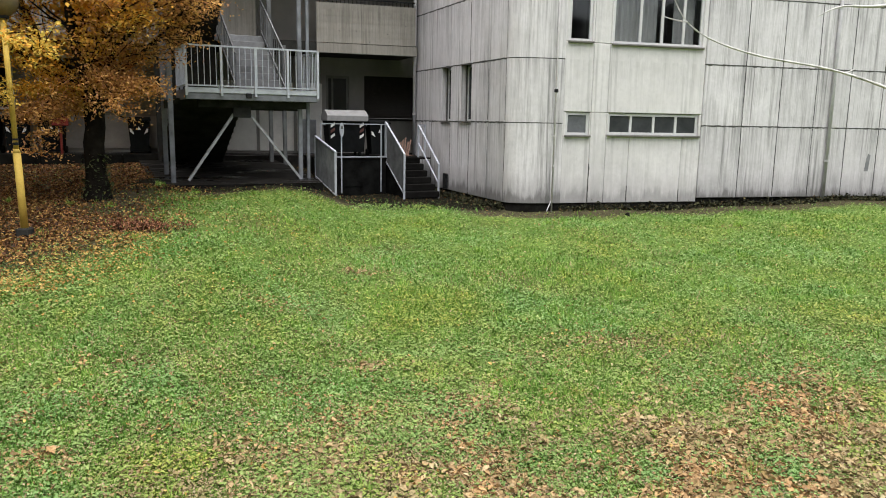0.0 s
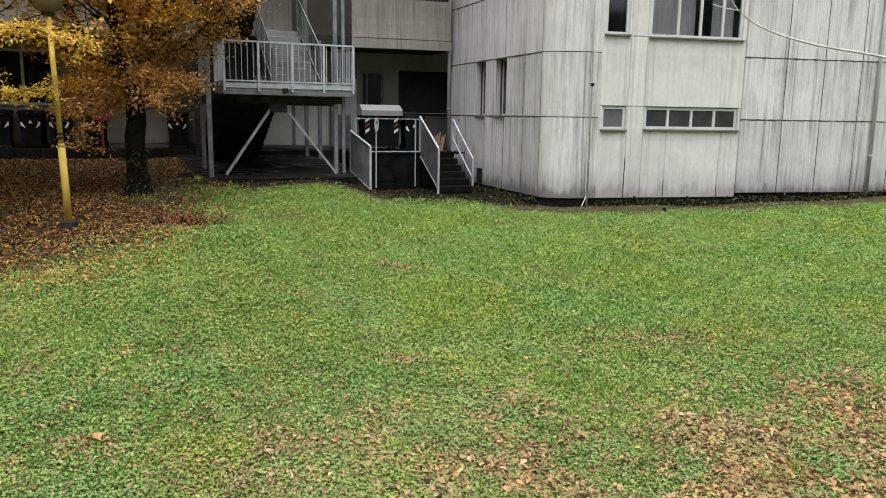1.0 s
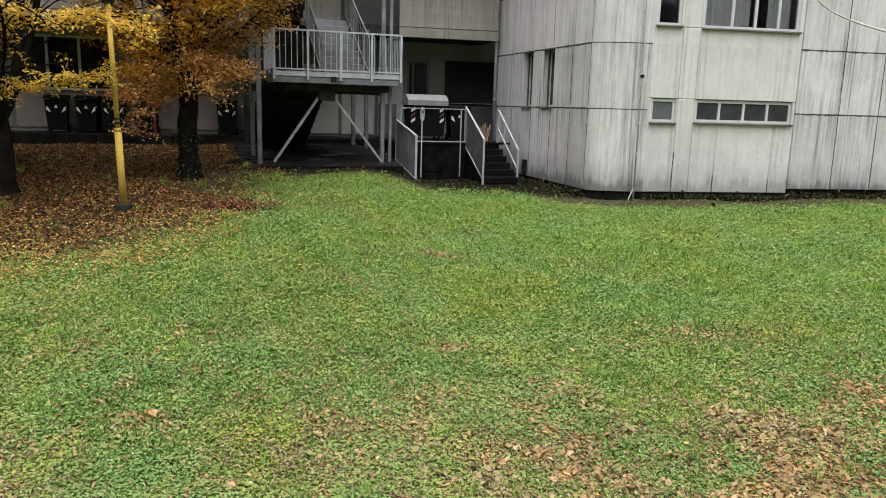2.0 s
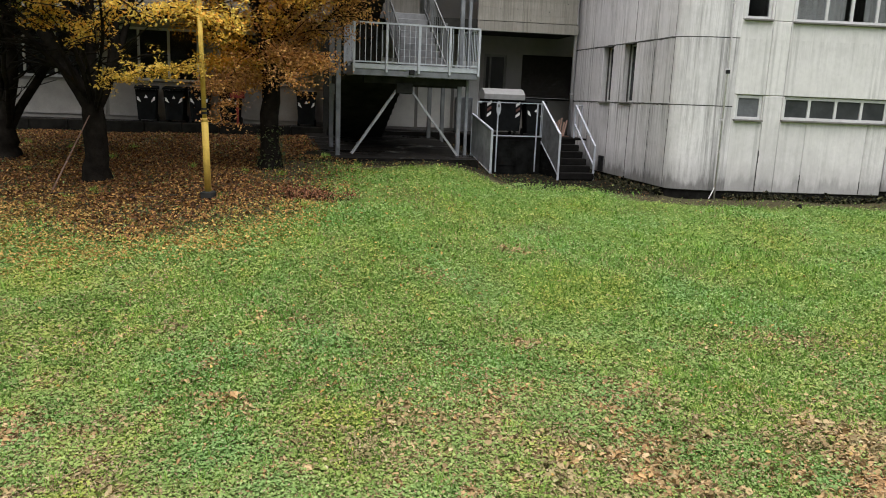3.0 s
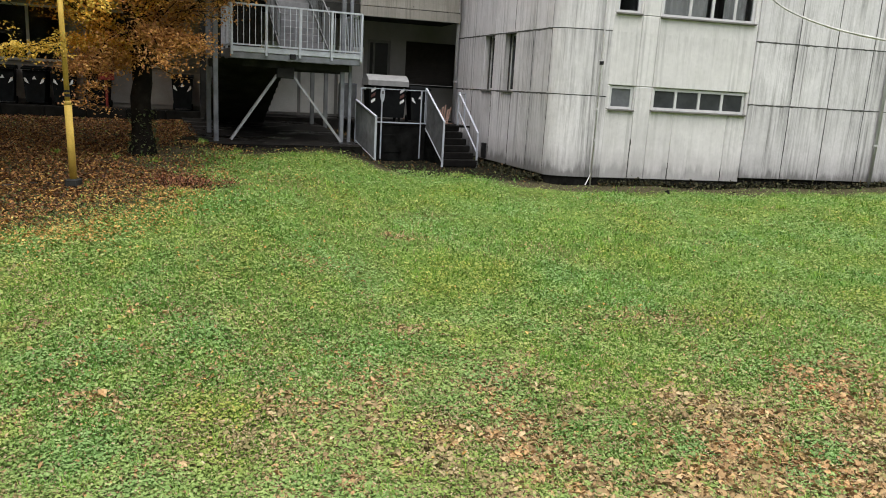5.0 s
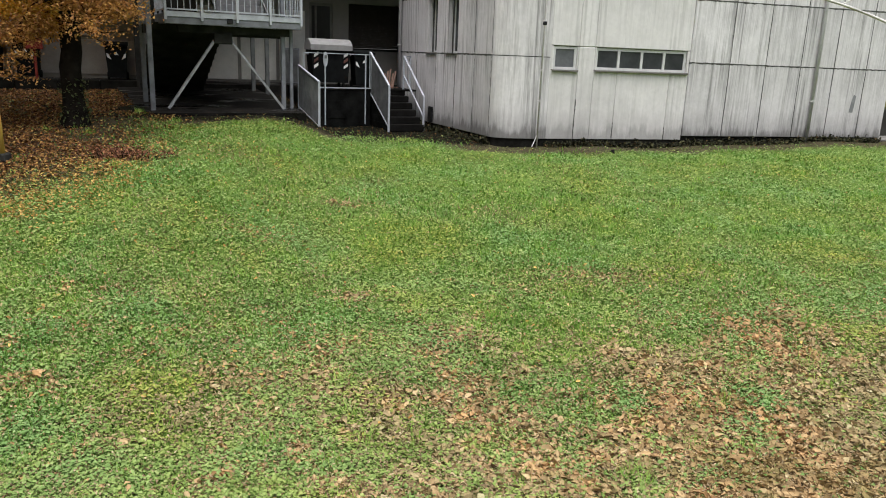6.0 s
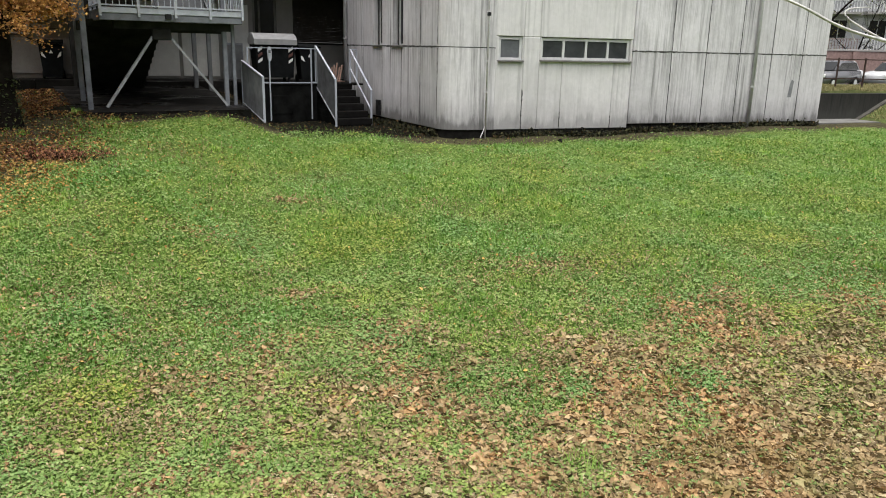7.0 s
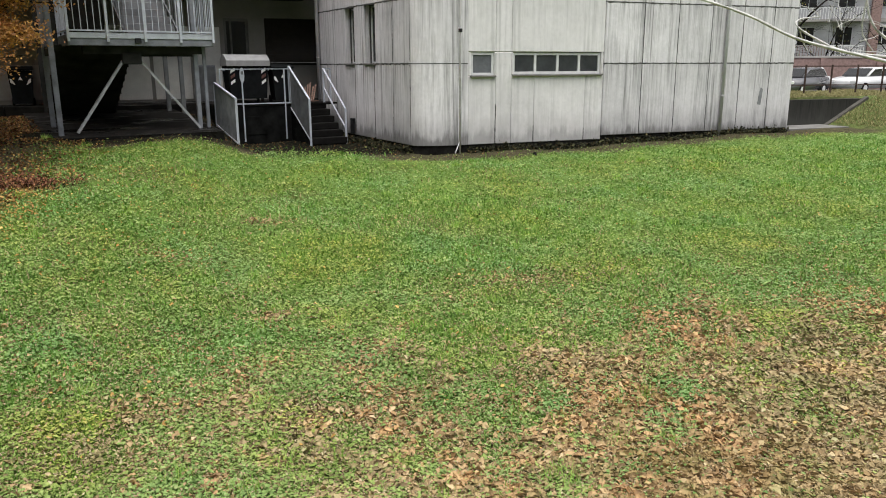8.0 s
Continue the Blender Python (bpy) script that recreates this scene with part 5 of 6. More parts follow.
def leaflets(x, y, z, size, tilt_s, aspect, bow, simple=False):
    n = len(x)
    yaw = grng.uniform(0, 2 * np.pi, n)
    tilt = grng.normal(0, tilt_s, n)
    roll = grng.normal(0, tilt_s, n)
    ax = np.stack([np.cos(yaw) * np.cos(tilt), np.sin(yaw) * np.cos(tilt), np.sin(tilt)], 1)
    sd = np.stack([-np.sin(yaw) * np.cos(roll), np.cos(yaw) * np.cos(roll), np.sin(roll)], 1)
    up = np.cross(ax, sd)
    c = np.stack([x, y, z], 1)
    S = size[:, None]
    lift = grng.uniform(-0.3, 1, n)[:, None] * bow
    a, b = c - ax * S * 0.5, c + ax * S * 0.55 + up * S * lift
    l1 = c - ax * S * 0.22 + sd * S * aspect * 0.85 + up * S * bow
    l2 = c + ax * S * 0.2 + sd * S * aspect * grng.uniform(0.6, 1.1, n)[:, None] + up * S * (bow + lift * 0.6)
    r1 = c - ax * S * 0.22 - sd * S * aspect * 0.85 + up * S * bow
    r2 = c + ax * S * 0.2 - sd * S * aspect * grng.uniform(0.6, 1.1, n)[:, None] + up * S * (bow + lift * 0.6)
    if simple:
        V = np.stack([a, r1, b, l1], 1).reshape(-1, 3)
        i = np.arange(n)[:, None] * 4
        F = np.concatenate([i + np.array([0, 1, 2]), i + np.array([0, 2, 3])], 1).reshape(-1, 3)
    else:
        V = np.stack([a, r1, r2, b, l2, l1], 1).reshape(-1, 3) + grng.normal(0, 0.085, (n * 6, 3)) * np.repeat(S, 6, 0)
        i = np.arange(n)[:, None] * 6
        F = np.concatenate([i + np.array([0, 1, 2]), i + np.array([0, 2, 3]), i + np.array([0, 3, 4]), i + np.array([0, 4, 5])], 1).reshape(-1, 3)
    return V, F


CLOVER = island("clover_leaf", [(0.0, (0.155, 0.225, 0.062)), (0.5, (0.205, 0.288, 0.084)), (0.9, (0.262, 0.342, 0.114)), (1.0, (0.31, 0.357, 0.142))], 0.6, 0.2, [(0.34, (1.14, 1.0, 0.66)), (0.48, (0.98, 1, 0.92)), (0.62, (0.86, 1.03, 1.1))])
BLADE = island("grass_blade", [(0.0, (0.1, 0.205, 0.03)), (0.5, (0.138, 0.275, 0.043)), (0.9, (0.185, 0.315, 0.06)), (1.0, (0.26, 0.32, 0.09))], 0.6, 0.25, [(0.3, (1.1, 1.0, 0.8)), (0.6, (0.9, 1, 1.02))])
DEAD = island("fallen_leaf", [(0.0, (0.18, 0.128, 0.072)), (0.3, (0.29, 0.208, 0.113)), (0.65, (0.375, 0.275, 0.153)), (0.93, (0.43, 0.325, 0.19)), (1.0, (0.5, 0.42, 0.28))], 0.7, 0.15, [(0.42, (0.95, 1.0, 0.95)), (0.62, (1.08, 0.9, 0.76))])
DEAD_DARK = island("fallen_tree_leaf", [(0.0, (0.03, 0.014, 0.008)), (0.4, (0.12, 0.052, 0.02)), (0.78, (0.24, 0.11, 0.036)), (1.0, (0.42, 0.24, 0.07))], 0.7, 0.1)
LITTER = island("leaf_litter", [(0.0, (0.22, 0.16, 0.095)), (0.5, (0.32, 0.24, 0.145)), (1.0, (0.43, 0.345, 0.22))], 0.8, 0.1)
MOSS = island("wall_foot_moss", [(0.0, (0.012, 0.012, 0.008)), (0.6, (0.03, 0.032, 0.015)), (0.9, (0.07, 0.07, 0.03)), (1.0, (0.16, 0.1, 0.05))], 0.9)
BLADE_DRY = island("dull_bank_blade", [(0.0, (0.13, 0.13, 0.05)), (0.5, (0.24, 0.225, 0.095)), (1.0, (0.38, 0.32, 0.165))], 0.7, 0.15)
DEAD_GOLD = island("fallen_golden_leaf", [(0.0, (0.2, 0.1, 0.03)), (0.5, (0.36, 0.21, 0.055)), (1.0, (0.52, 0.36, 0.11))], 0.6, 0.15)

x, y = scatter(640000, power=1.45)
tan = np.maximum(np.maximum(0.8 * leafy(x, y), 0.94 * wooded(x, y, -0.4, 2.4)), bare(x, y))
keep = on_lawn(x, y) & (grng.random(len(x)) > tan) & (grng.random(len(x)) < 0.3 + 1.1 * patchy(x, y, 2.6, 4))
x, y = x[keep], y[keep]
LV, LF = leaflets(x, y, height(x, y) + grng.uniform(0.003, 0.06, len(x)), grng.uniform(0.019, 0.04, len(x)) * (0.8 + 0.04 * y), 0.3, 0.45, 0.12, True)
bulk("clover", LV, LF, CLOVER, label="low carpet of clover and weeds", category="clover", kind="stuff")

x, y = scatter(300000, power=1.15)
tuft = patchy(x, y, 1.6, 9)
keep = on_lawn(x, y) & (grng.random(len(x)) > np.maximum(np.maximum(0.85 * leafy(x, y), 0.94 * wooded(x, y, -0.4, 2.4)), bare(x, y))) & (grng.random(len(x)) < 0.15 + 1.3 * tuft)
x, y = x[keep], y[keep]
n = len(x)
z = height(x, y)
yaw = grng.uniform(0, 2 * np.pi, n)
hgt = grng.uniform(0.025, 0.07, n) * (0.6 + 0.8 * patchy(x, y, 1.6, 9))
w = 0.003 + 0.0007 * y
lean = grng.uniform(0.2, 1.0, n) * hgt
a = np.stack([x - np.sin(yaw) * w, y + np.cos(yaw) * w, z], 1)
b = np.stack([x + np.sin(yaw) * w, y - np.cos(yaw) * w, z], 1)
c = np.stack([x + np.cos(yaw) * lean, y + np.sin(yaw) * lean, z + hgt], 1)
bulk("grass", np.stack([a, b, c], 1).reshape(-1, 3), np.arange(3 * n).reshape(-1, 3), BLADE, label="short damp lawn grass in tufts", category="grass", kind="stuff")

x, y = scatter(520000, 3.0, 16.0, 1.7)
thick = leafy(x, y)
keep = on_lawn(x, y) & (grng.random(len(x)) < 0.012 + thick * (0.35 + 0.6 * thick)) & (rusty(x, y) < 0.3)
x, y, thick = x[keep], y[keep], thick[keep]
LV, LF = leaflets(x, y, height(x, y) + grng.uniform(0.008, 0.05, len(x)), (0.024 + 0.055 * grng.random(len(x)) ** 1.8) * (0.62 + 0.5 * smooth(0.15, 0.9, thick)), 0.42, 0.32, 0.2)
bulk("fallen_leaves", LV, LF, DEAD, label="dry tan fallen leaves in the grass", category="fallen leaves", kind="stuff")

x, y = scatter(420000, 7.0, 21.0, 0.6)
keep = on_lawn(x, y) & (grng.random(len(x)) < rusty(x, y) * (0.35 + 0.8 * patchy(x, y, 2.0, 21))) & (x < -2.6)
x, y = x[keep], y[keep]
LV, LF = leaflets(x, y, height(x, y) + grng.uniform(0.01, 0.05, len(x)), grng.uniform(0.03, 0.068, len(x)), 0.4, 0.32, 0.15)
bulk("fallen_leaves", LV, LF, DEAD_DARK, label="rusty fallen leaves under the trees", category="fallen leaves", kind="stuff")

x, y = scatter(170000, 5.0, 17.0, 1.01)
d = 0.009 + 0.95 * golden(x, y) + 0.1 * smooth(-1.2, -4.2, x) * smooth(7.5, 10.0, y)
keep = on_lawn(x, y) & (grng.random(len(x)) < d * (0.3 + patchy(x, y, 2.5, 31)))
x, y = x[keep], y[keep]
LV, LF = leaflets(x, y, height(x, y) + grng.uniform(0.03, 0.06, len(x)), grng.uniform(0.028, 0.052, len(x)), 0.35, 0.32, 0.12)
bulk("fallen_leaves", LV, LF, DEAD_GOLD, label="golden fallen leaves scattered on the lawn", category="fallen leaves", kind="stuff")

# fine tan litter, thickest where the leaves lie
x, y = scatter(420000, 3.0, 15.0, 1.5)
d = 0.12 * smooth(12.0, 6.5, y) + 0.95 * np.maximum(0.8 * leafy(x, y), 0.6 * smooth(11.0, 5.5, y) * smooth(0.42, 0.7, cloud(x, y, 0.8, 51, 5)))
keep = on_lawn(x, y) & (grng.random(len(x)) < d) & (rusty(x, y) < 0.4)
x, y = x[keep], y[keep]
LV, LF = leaflets(x, y, height(x, y) + grng.uniform(0.02, 0.058, len(x)), (0.011 + 0.022 * grng.random(len(x)) ** 2) * (0.8 + 0.04 * y), 0.5, 0.3, 0.2, True)
bulk("leaf_litter", LV, LF, LITTER, label="crumbled tan leaf litter among the clover", category="leaf litter", kind="stuff")

# dull weeds in the shade under the trees
x, y = scatter(90000, 9.0, 19.0, 0.6)
keep = on_lawn(x, y) & (grng.random(len(x)) < 0.9 * wooded(x, y, 0.2, 1.4) * (1 - 0.8 * rusty(x, y)) * patchy(x, y, 1.8, 61))
x, y = x[keep], y[keep]
LV, LF = leaflets(x, y, height(x, y) + grng.uniform(0.01, 0.08, len(x)), grng.uniform(0.03, 0.06, len(x)), 0.5, 0.4, 0.15, True)
bulk("weeds", LV, LF, IVY, label="dull dark weeds and ivy in the shade", category="weeds", kind="stuff")

# straw-coloured blades where the lawn is worn thin
x, y = scatter(170000, 4.5, 16.0, 1.1)
worn_thin = smooth(0.5, 0.66, cloud(x, y, 0.55, 91, 5)) + 0.8 * blob(x, y, 2.0, 8.7, 1.5, 0.5) + 0.5 * blob(x, y, 0.9, 11.5, 1.0, 0.35)
keep = on_lawn(x, y) & (grng.random(len(x)) < 0.2 * worn_thin) & (bare(x, y) < 0.3) & (wooded(x, y) < 0.5)
x, y = x[keep], y[keep]
n = len(x)
z = height(x, y)
yaw = grng.uniform(0, 2 * np.pi, n)
hgt = grng.uniform(0.035, 0.075, n)
w = 0.004 + 0.0008 * y
lean = grng.uniform(0.5, 1.3, n) * hgt
a = np.stack([x - np.sin(yaw) * w, y + np.cos(yaw) * w, z], 1)
b = np.stack([x + np.sin(yaw) * w, y - np.cos(yaw) * w, z], 1)
c = np.stack([x + np.cos(yaw) * lean, y + np.sin(yaw) * lean, z + hgt], 1)
bulk("dry_grass", np.stack([a, b, c], 1).reshape(-1, 3), np.arange(3 * n).reshape(-1, 3), BLADE_DRY, label="straw-coloured thin grass in worn spots", category="grass", kind="stuff")

# taller bright tufts
TUFT = island("tuft_blade", [(0.0, (0.12, 0.26, 0.03)), (0.6, (0.26, 0.44, 0.07)), (1.0, (0.42, 0.5, 0.14))], 0.5, 0.3)
cx, cy = scatter(330, 3.6, 16.0, 1.3)
ok = on_lawn(cx, cy) & (leafy(cx, cy) < 0.9)
cx, cy = cx[ok], cy[ok]
k = 46
x = np.repeat(cx, k) + grng.normal(0, 0.05, len(cx) * k)
y = np.repeat(cy, k) + grng.normal(0, 0.05, len(cx) * k)
n = len(x)
z = height(x, y)
yaw = grng.uniform(0, 2 * np.pi, n)
hgt = grng.uniform(0.05, 0.15, n) * np.repeat(grng.uniform(0.5, 1.0, len(cx)), k)
w = 0.0028 + 0.0005 * y
lean = grng.uniform(0.2, 0.9, n) * hgt
a = np.stack([x - np.sin(yaw) * w, y + np.cos(yaw) * w, z], 1)
b = np.stack([x + np.sin(yaw) * w, y - np.cos(yaw) * w, z], 1)
c = np.stack([x + np.cos(yaw) * lean, y + np.sin(yaw) * lean, z + hgt], 1)
bulk("grass_tufts", np.stack([a, b, c], 1).reshape(-1, 3), np.arange(3 * n).reshape(-1, 3), TUFT, label="taller bright green grass tufts", category="grass", kind="stuff")

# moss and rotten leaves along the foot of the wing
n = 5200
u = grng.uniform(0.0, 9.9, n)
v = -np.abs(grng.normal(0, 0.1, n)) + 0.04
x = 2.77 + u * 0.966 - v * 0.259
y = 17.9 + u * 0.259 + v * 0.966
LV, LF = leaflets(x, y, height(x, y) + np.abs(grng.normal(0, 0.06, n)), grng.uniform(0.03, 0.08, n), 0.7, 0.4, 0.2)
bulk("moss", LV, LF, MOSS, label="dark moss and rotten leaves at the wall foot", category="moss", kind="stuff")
n = 3200
u = grng.uniform(0.0, 6.0, n)
v = -np.abs(grng.normal(0, 0.1, n)) + 0.04
x = -0.932 + u * 0.391 + v * 0.92
y = 23.467 - u * 0.92 + v * 0.391
LV, LF = leaflets(x, y, height(x, y) + np.abs(grng.normal(0, 0.06, n)), grng.uniform(0.03, 0.08, n), 0.7, 0.4, 0.2)
bulk("moss", LV, LF, MOSS, label="dark moss and rotten leaves at the wall foot", category="moss", kind="stuff")

# rotten leaves and clods on the bare earth
n = 90000
x, y = grng.uniform(-8, 13, n), grng.uniform(14.5, 22, n)
deep = -(x - 2.77) * 0.259 + (y - 17.9) * 0.966
side = (x - 1.49) * 0.92 + (y - 17.76) * 0.39
ok = (grng.random(n) < 0.45 * bare(x, y)) & np.where(x > 1.6, deep < 0.02, side < 0.02)
x, y = x[ok], y[ok]
dark = (blackened(x, y) > 0.3) | (grng.random(len(x)) < 0.14)
x, y = x[dark], y[dark]
half = len(x) // 2
LV, LF = leaflets(x[:half], y[:half], height(x[:half], y[:half]) + 0.012, grng.uniform(0.02, 0.05, half), 0.5, 0.4, 0.2, True)
bulk("soil_clods", LV, LF, MOSS, label="dark clods and rotten leaves on bare earth", category="soil", kind="stuff")
keep = grng.random(len(x) - half) < 0.35
x, y = x[half:][keep], y[half:][keep]
LV, LF = leaflets(x, y, height(x, y) + 0.015, grng.uniform(0.02, 0.05, len(x)), 0.5, 0.35, 0.2, True)
bulk("fallen_leaves", LV, LF, DEAD_DARK, label="scattered brown leaves on bare earth", category="fallen leaves", kind="stuff")

# the same growth goes on round and behind the viewer
n = 90000
x, y = grng.uniform(-16, 16, n), grng.uniform(-9, 8, n)
ok = (np.abs(x) > 0.9 * (y + 1.0)) | (y < 3.0)
x, y = x[ok], y[ok]
LV, LF = leaflets(x, y, height(x, y) + grng.uniform(0.003, 0.06, len(x)), grng.uniform(0.035, 0.08, len(x)), 0.6, 0.45, 0.12, True)
bulk("clover", LV, LF, CLOVER, label="low carpet of clover and weeds", category="clover", kind="stuff")
n = 26000
x, y = grng.uniform(-16, 16, n), grng.uniform(-9, 6, n)
ok = ((np.abs(x) > 0.9 * (y + 1.0)) | (y < 3.0)) & (grng.random(n) < patchy(x, y, 1.5, 77))
x, y = x[ok], y[ok]
LV, LF = leaflets(x, y, height(x, y) + grng.uniform(0.012, 0.05, len(x)), 0.03 + 0.07 * grng.random(len(x)), 0.5, 0.3, 0.18)
bulk("fallen_leaves", LV, LF, DEAD, label="dry tan fallen leaves in the grass", category="fallen leaves", kind="stuff")

# reddish low shrub by the lamp
shr = empty("low_shrub", pose(-4.9, 12.0, float(height(-4.9, 12.0))), label="low reddish-brown withered shrub", category="shrub")
srng = random.Random(4)
V, F = [], []
tipz = []
for k in range(120):
    a = srng.uniform(0, math.tau)
    r = srng.uniform(0, 0.5)
    q = limb(srng, V, F, Vector((math.cos(a) * r * 1.5, math.sin(a) * r * 0.7, -0.03)), Vector((math.cos(a) * 0.6, math.sin(a) * 0.6, 1)), srng.uniform(0.12, 0.28), 0.006, 0.002, 0.3, 4)
    tipz += q[1:]
bulk("stems", np.array([tuple(v) for v in V]), F, BARK, shr)
cc = np.array([tuple(v) for v in tipz])
LV, LF = leaf_cloud(grng, cc[grng.integers(0, len(cc), 1600)], None, 0.045, 0.06)
bulk("foliage", LV, LF, SHRUB, shr)
# small dark stump near the wing
bm = bmesh.new()
bmesh.ops.create_icosphere(bm, subdivisions=2, radius=0.07)
for v in bm.verts:
    v.co *= 0.8 + 0.35 * noise.noise(v.co * 20)
zz = float(height(4.25, 17.2))
solid("dark_stone", bm, BLACK_WALL, pose(4.25, 17.2, zz + 0.03), label="small dark stone at the edge of the grass", category="stone")

# ---- twigs hanging near the viewer ----
def twig(name, runs, parent):
    V, F = [], []
    for pts, r0, r1 in runs:
        p = [Vector(q) for q in pts]
        out, rad = [], []
        n = len(p)
        for i in range(n - 1):
            p0, p1, p2, p3 = p[max(i - 1, 0)], p[i], p[i + 1], p[min(i + 2, n - 1)]
            for k in range(6):
                s = k / 6
                out.append(0.5 * ((2 * p1) + (p2 - p0) * s + (2 * p0 - 5 * p1 + 4 * p2 - p3) * s * s + (3 * p1 - p0 - 3 * p2 + p3) * s ** 3))
        out.append(p[-1])
        rad = [r0 + (r1 - r0) * k / (len(out) - 1) * 1.0 + 0.0006 * math.sin(k * 2.1) for k in range(len(out))]
        tube(V, F, out, rad, 7)
    return bulk(name, np.array([tuple(v) for v in V]), F, TWIG, parent, smooth=True)


bare_tree = empty("bare_tree", Matrix.Identity(4), label="pale bare tree with a long hanging branch", category="tree")
V, F = [], []
tube(V, F, [Vector((5.6 + 0.03 * math.sin(k), 2.9, -0.8 + 0.5 * k)) for k in range(10)], [0.13 - 0.008 * k for k in range(10)], 12)
bulk("trunk", np.array([tuple(v) for v in V]), F, TWIG, bare_tree, smooth=True)
for runs in ([([(5.6, 2.9, 2.6), (4.8, 3.2, 2.5), (4.0, 3.3, 2.28), (3.2, 3.25, 2.16), (2.5, 3.2, 2.18)], 0.016, 0.0072),
              ([(2.5, 3.2, 2.18), (2.09, 3.2, 2.27), (1.84, 3.2, 2.37), (1.6, 3.2, 2.44), (1.3, 3.2, 2.49), (1.1, 3.2, 2.55), (0.99, 3.2, 2.62), (0.93, 3.2, 2.71), (0.88, 3.2, 2.82)], 0.0072, 0.0012),
              ([(0.99, 3.2, 2.62), (0.93, 3.2, 2.63), (0.88, 3.2, 2.645)], 0.003, 0.0015), ([(1.66, 3.2, 2.425), (1.72, 3.22, 2.45)], 0.003, 0.002)],
             [([(2.75, 3.22, 2.165), (2.5, 3.21, 2.2), (2.3, 3.22, 2.225), (2.13, 3.22, 2.295), (2.07, 3.22, 2.335), (2.1, 3.24, 2.36), (2.2, 3.26, 2.37)], 0.006, 0.0025)],
             [([(5.6, 2.9, 3.4), (3.6, 3.2, 3.0), (2.4, 3.3, 2.78), (1.855, 3.3, 2.715), (1.67, 3.3, 2.708), (1.568, 3.3, 2.664)], 0.014, 0.0015)],
             [([(2.37, 3.2, 2.44), (2.4, 3.25, 2.31), (2.47, 3.25, 2.22)], 0.004, 0.002)],
             [([(2.09, 3.22, 2.31), (2.13, 3.25, 2.26), (2.16, 3.25, 2.22)], 0.003, 0.0015)],
             [([(2.65, 3.22, 2.19), (2.48, 3.2, 2.28), (2.41, 3.2, 2.34), (2.37, 3.2, 2.44), (2.36, 3.2, 2.6)], 0.006, 0.004)]):
    twig("branch", runs, bare_tree)

V, F = [], []
trng = random.Random(31)
for k in range(16):
    root = Vector((2.36, 3.2, 2.6)).lerp(Vector((2.62, 3.22, 2.2)), trng.random()) if k % 2 else Vector((2.2, 3.26, 2.37)).lerp(Vector((2.5, 3.21, 2.2)), trng.random())
    limb(trng, V, F, root, Vector((trng.uniform(-1, 1), trng.uniform(-0.5, 0.5), trng.uniform(-0.2, 1))), trng.uniform(0.1, 0.3), 0.0022, 0.0008, 0.22, 6)
bulk("twigs", np.array([tuple(v) for v in V]), F, TWIG, bare_tree, smooth=True)

# ---- street side: retaining wall, kerb, railing, cars, far block ----
ret = empty("retaining_wall", FRONT, label="black stained retaining wall with stone coping", category="wall", kind="structure")
bm = bmesh.new()
prism(bm, [(9.95, -0.2), (12.4, -0.2), (12.4, 0.1), (14.2, 1.05), (14.2, 1.1), (9.95, 1.1)], 1, 1.2, 1.45)
part("wall_body", bm, STAINED_WALL, ret)
bm = bmesh.new()
bar(bm, (12.4, 1.12, 0.14), (14.3, 1.12, 1.13), 0.15, 0.08)
part("sloping_coping", bm, OLD_COPING, ret)
bm = bmesh.new()
box(bm, 9.9, 12.5, 0.1, 1.2, -0.1, 0.34)
solid("paved_strip", bm, PALE_PAVING, FRONT, label="pale paved strip at the end of the wing", category="paving", kind="structure")

fence = empty("street_railing", pose(14.6, 25.0, 1.1, 0, 0, 3), label="rusty brown pipe railing along the street", category="railing")
for k in range(7):
    bm = bmesh.new()
    bar(bm, (k * 1.0, 0, -0.1), (k * 1.0, 0, 1.05), 0.045, 0.04)
    part("post", bm, RUST, fence)
for z in (0.36, 1.0):
    bm = bmesh.new()
    bar(bm, (0, 0, z), (6.0, 0, z), 0.035, 0.035)
    part("rail", bm, RUST, fence)


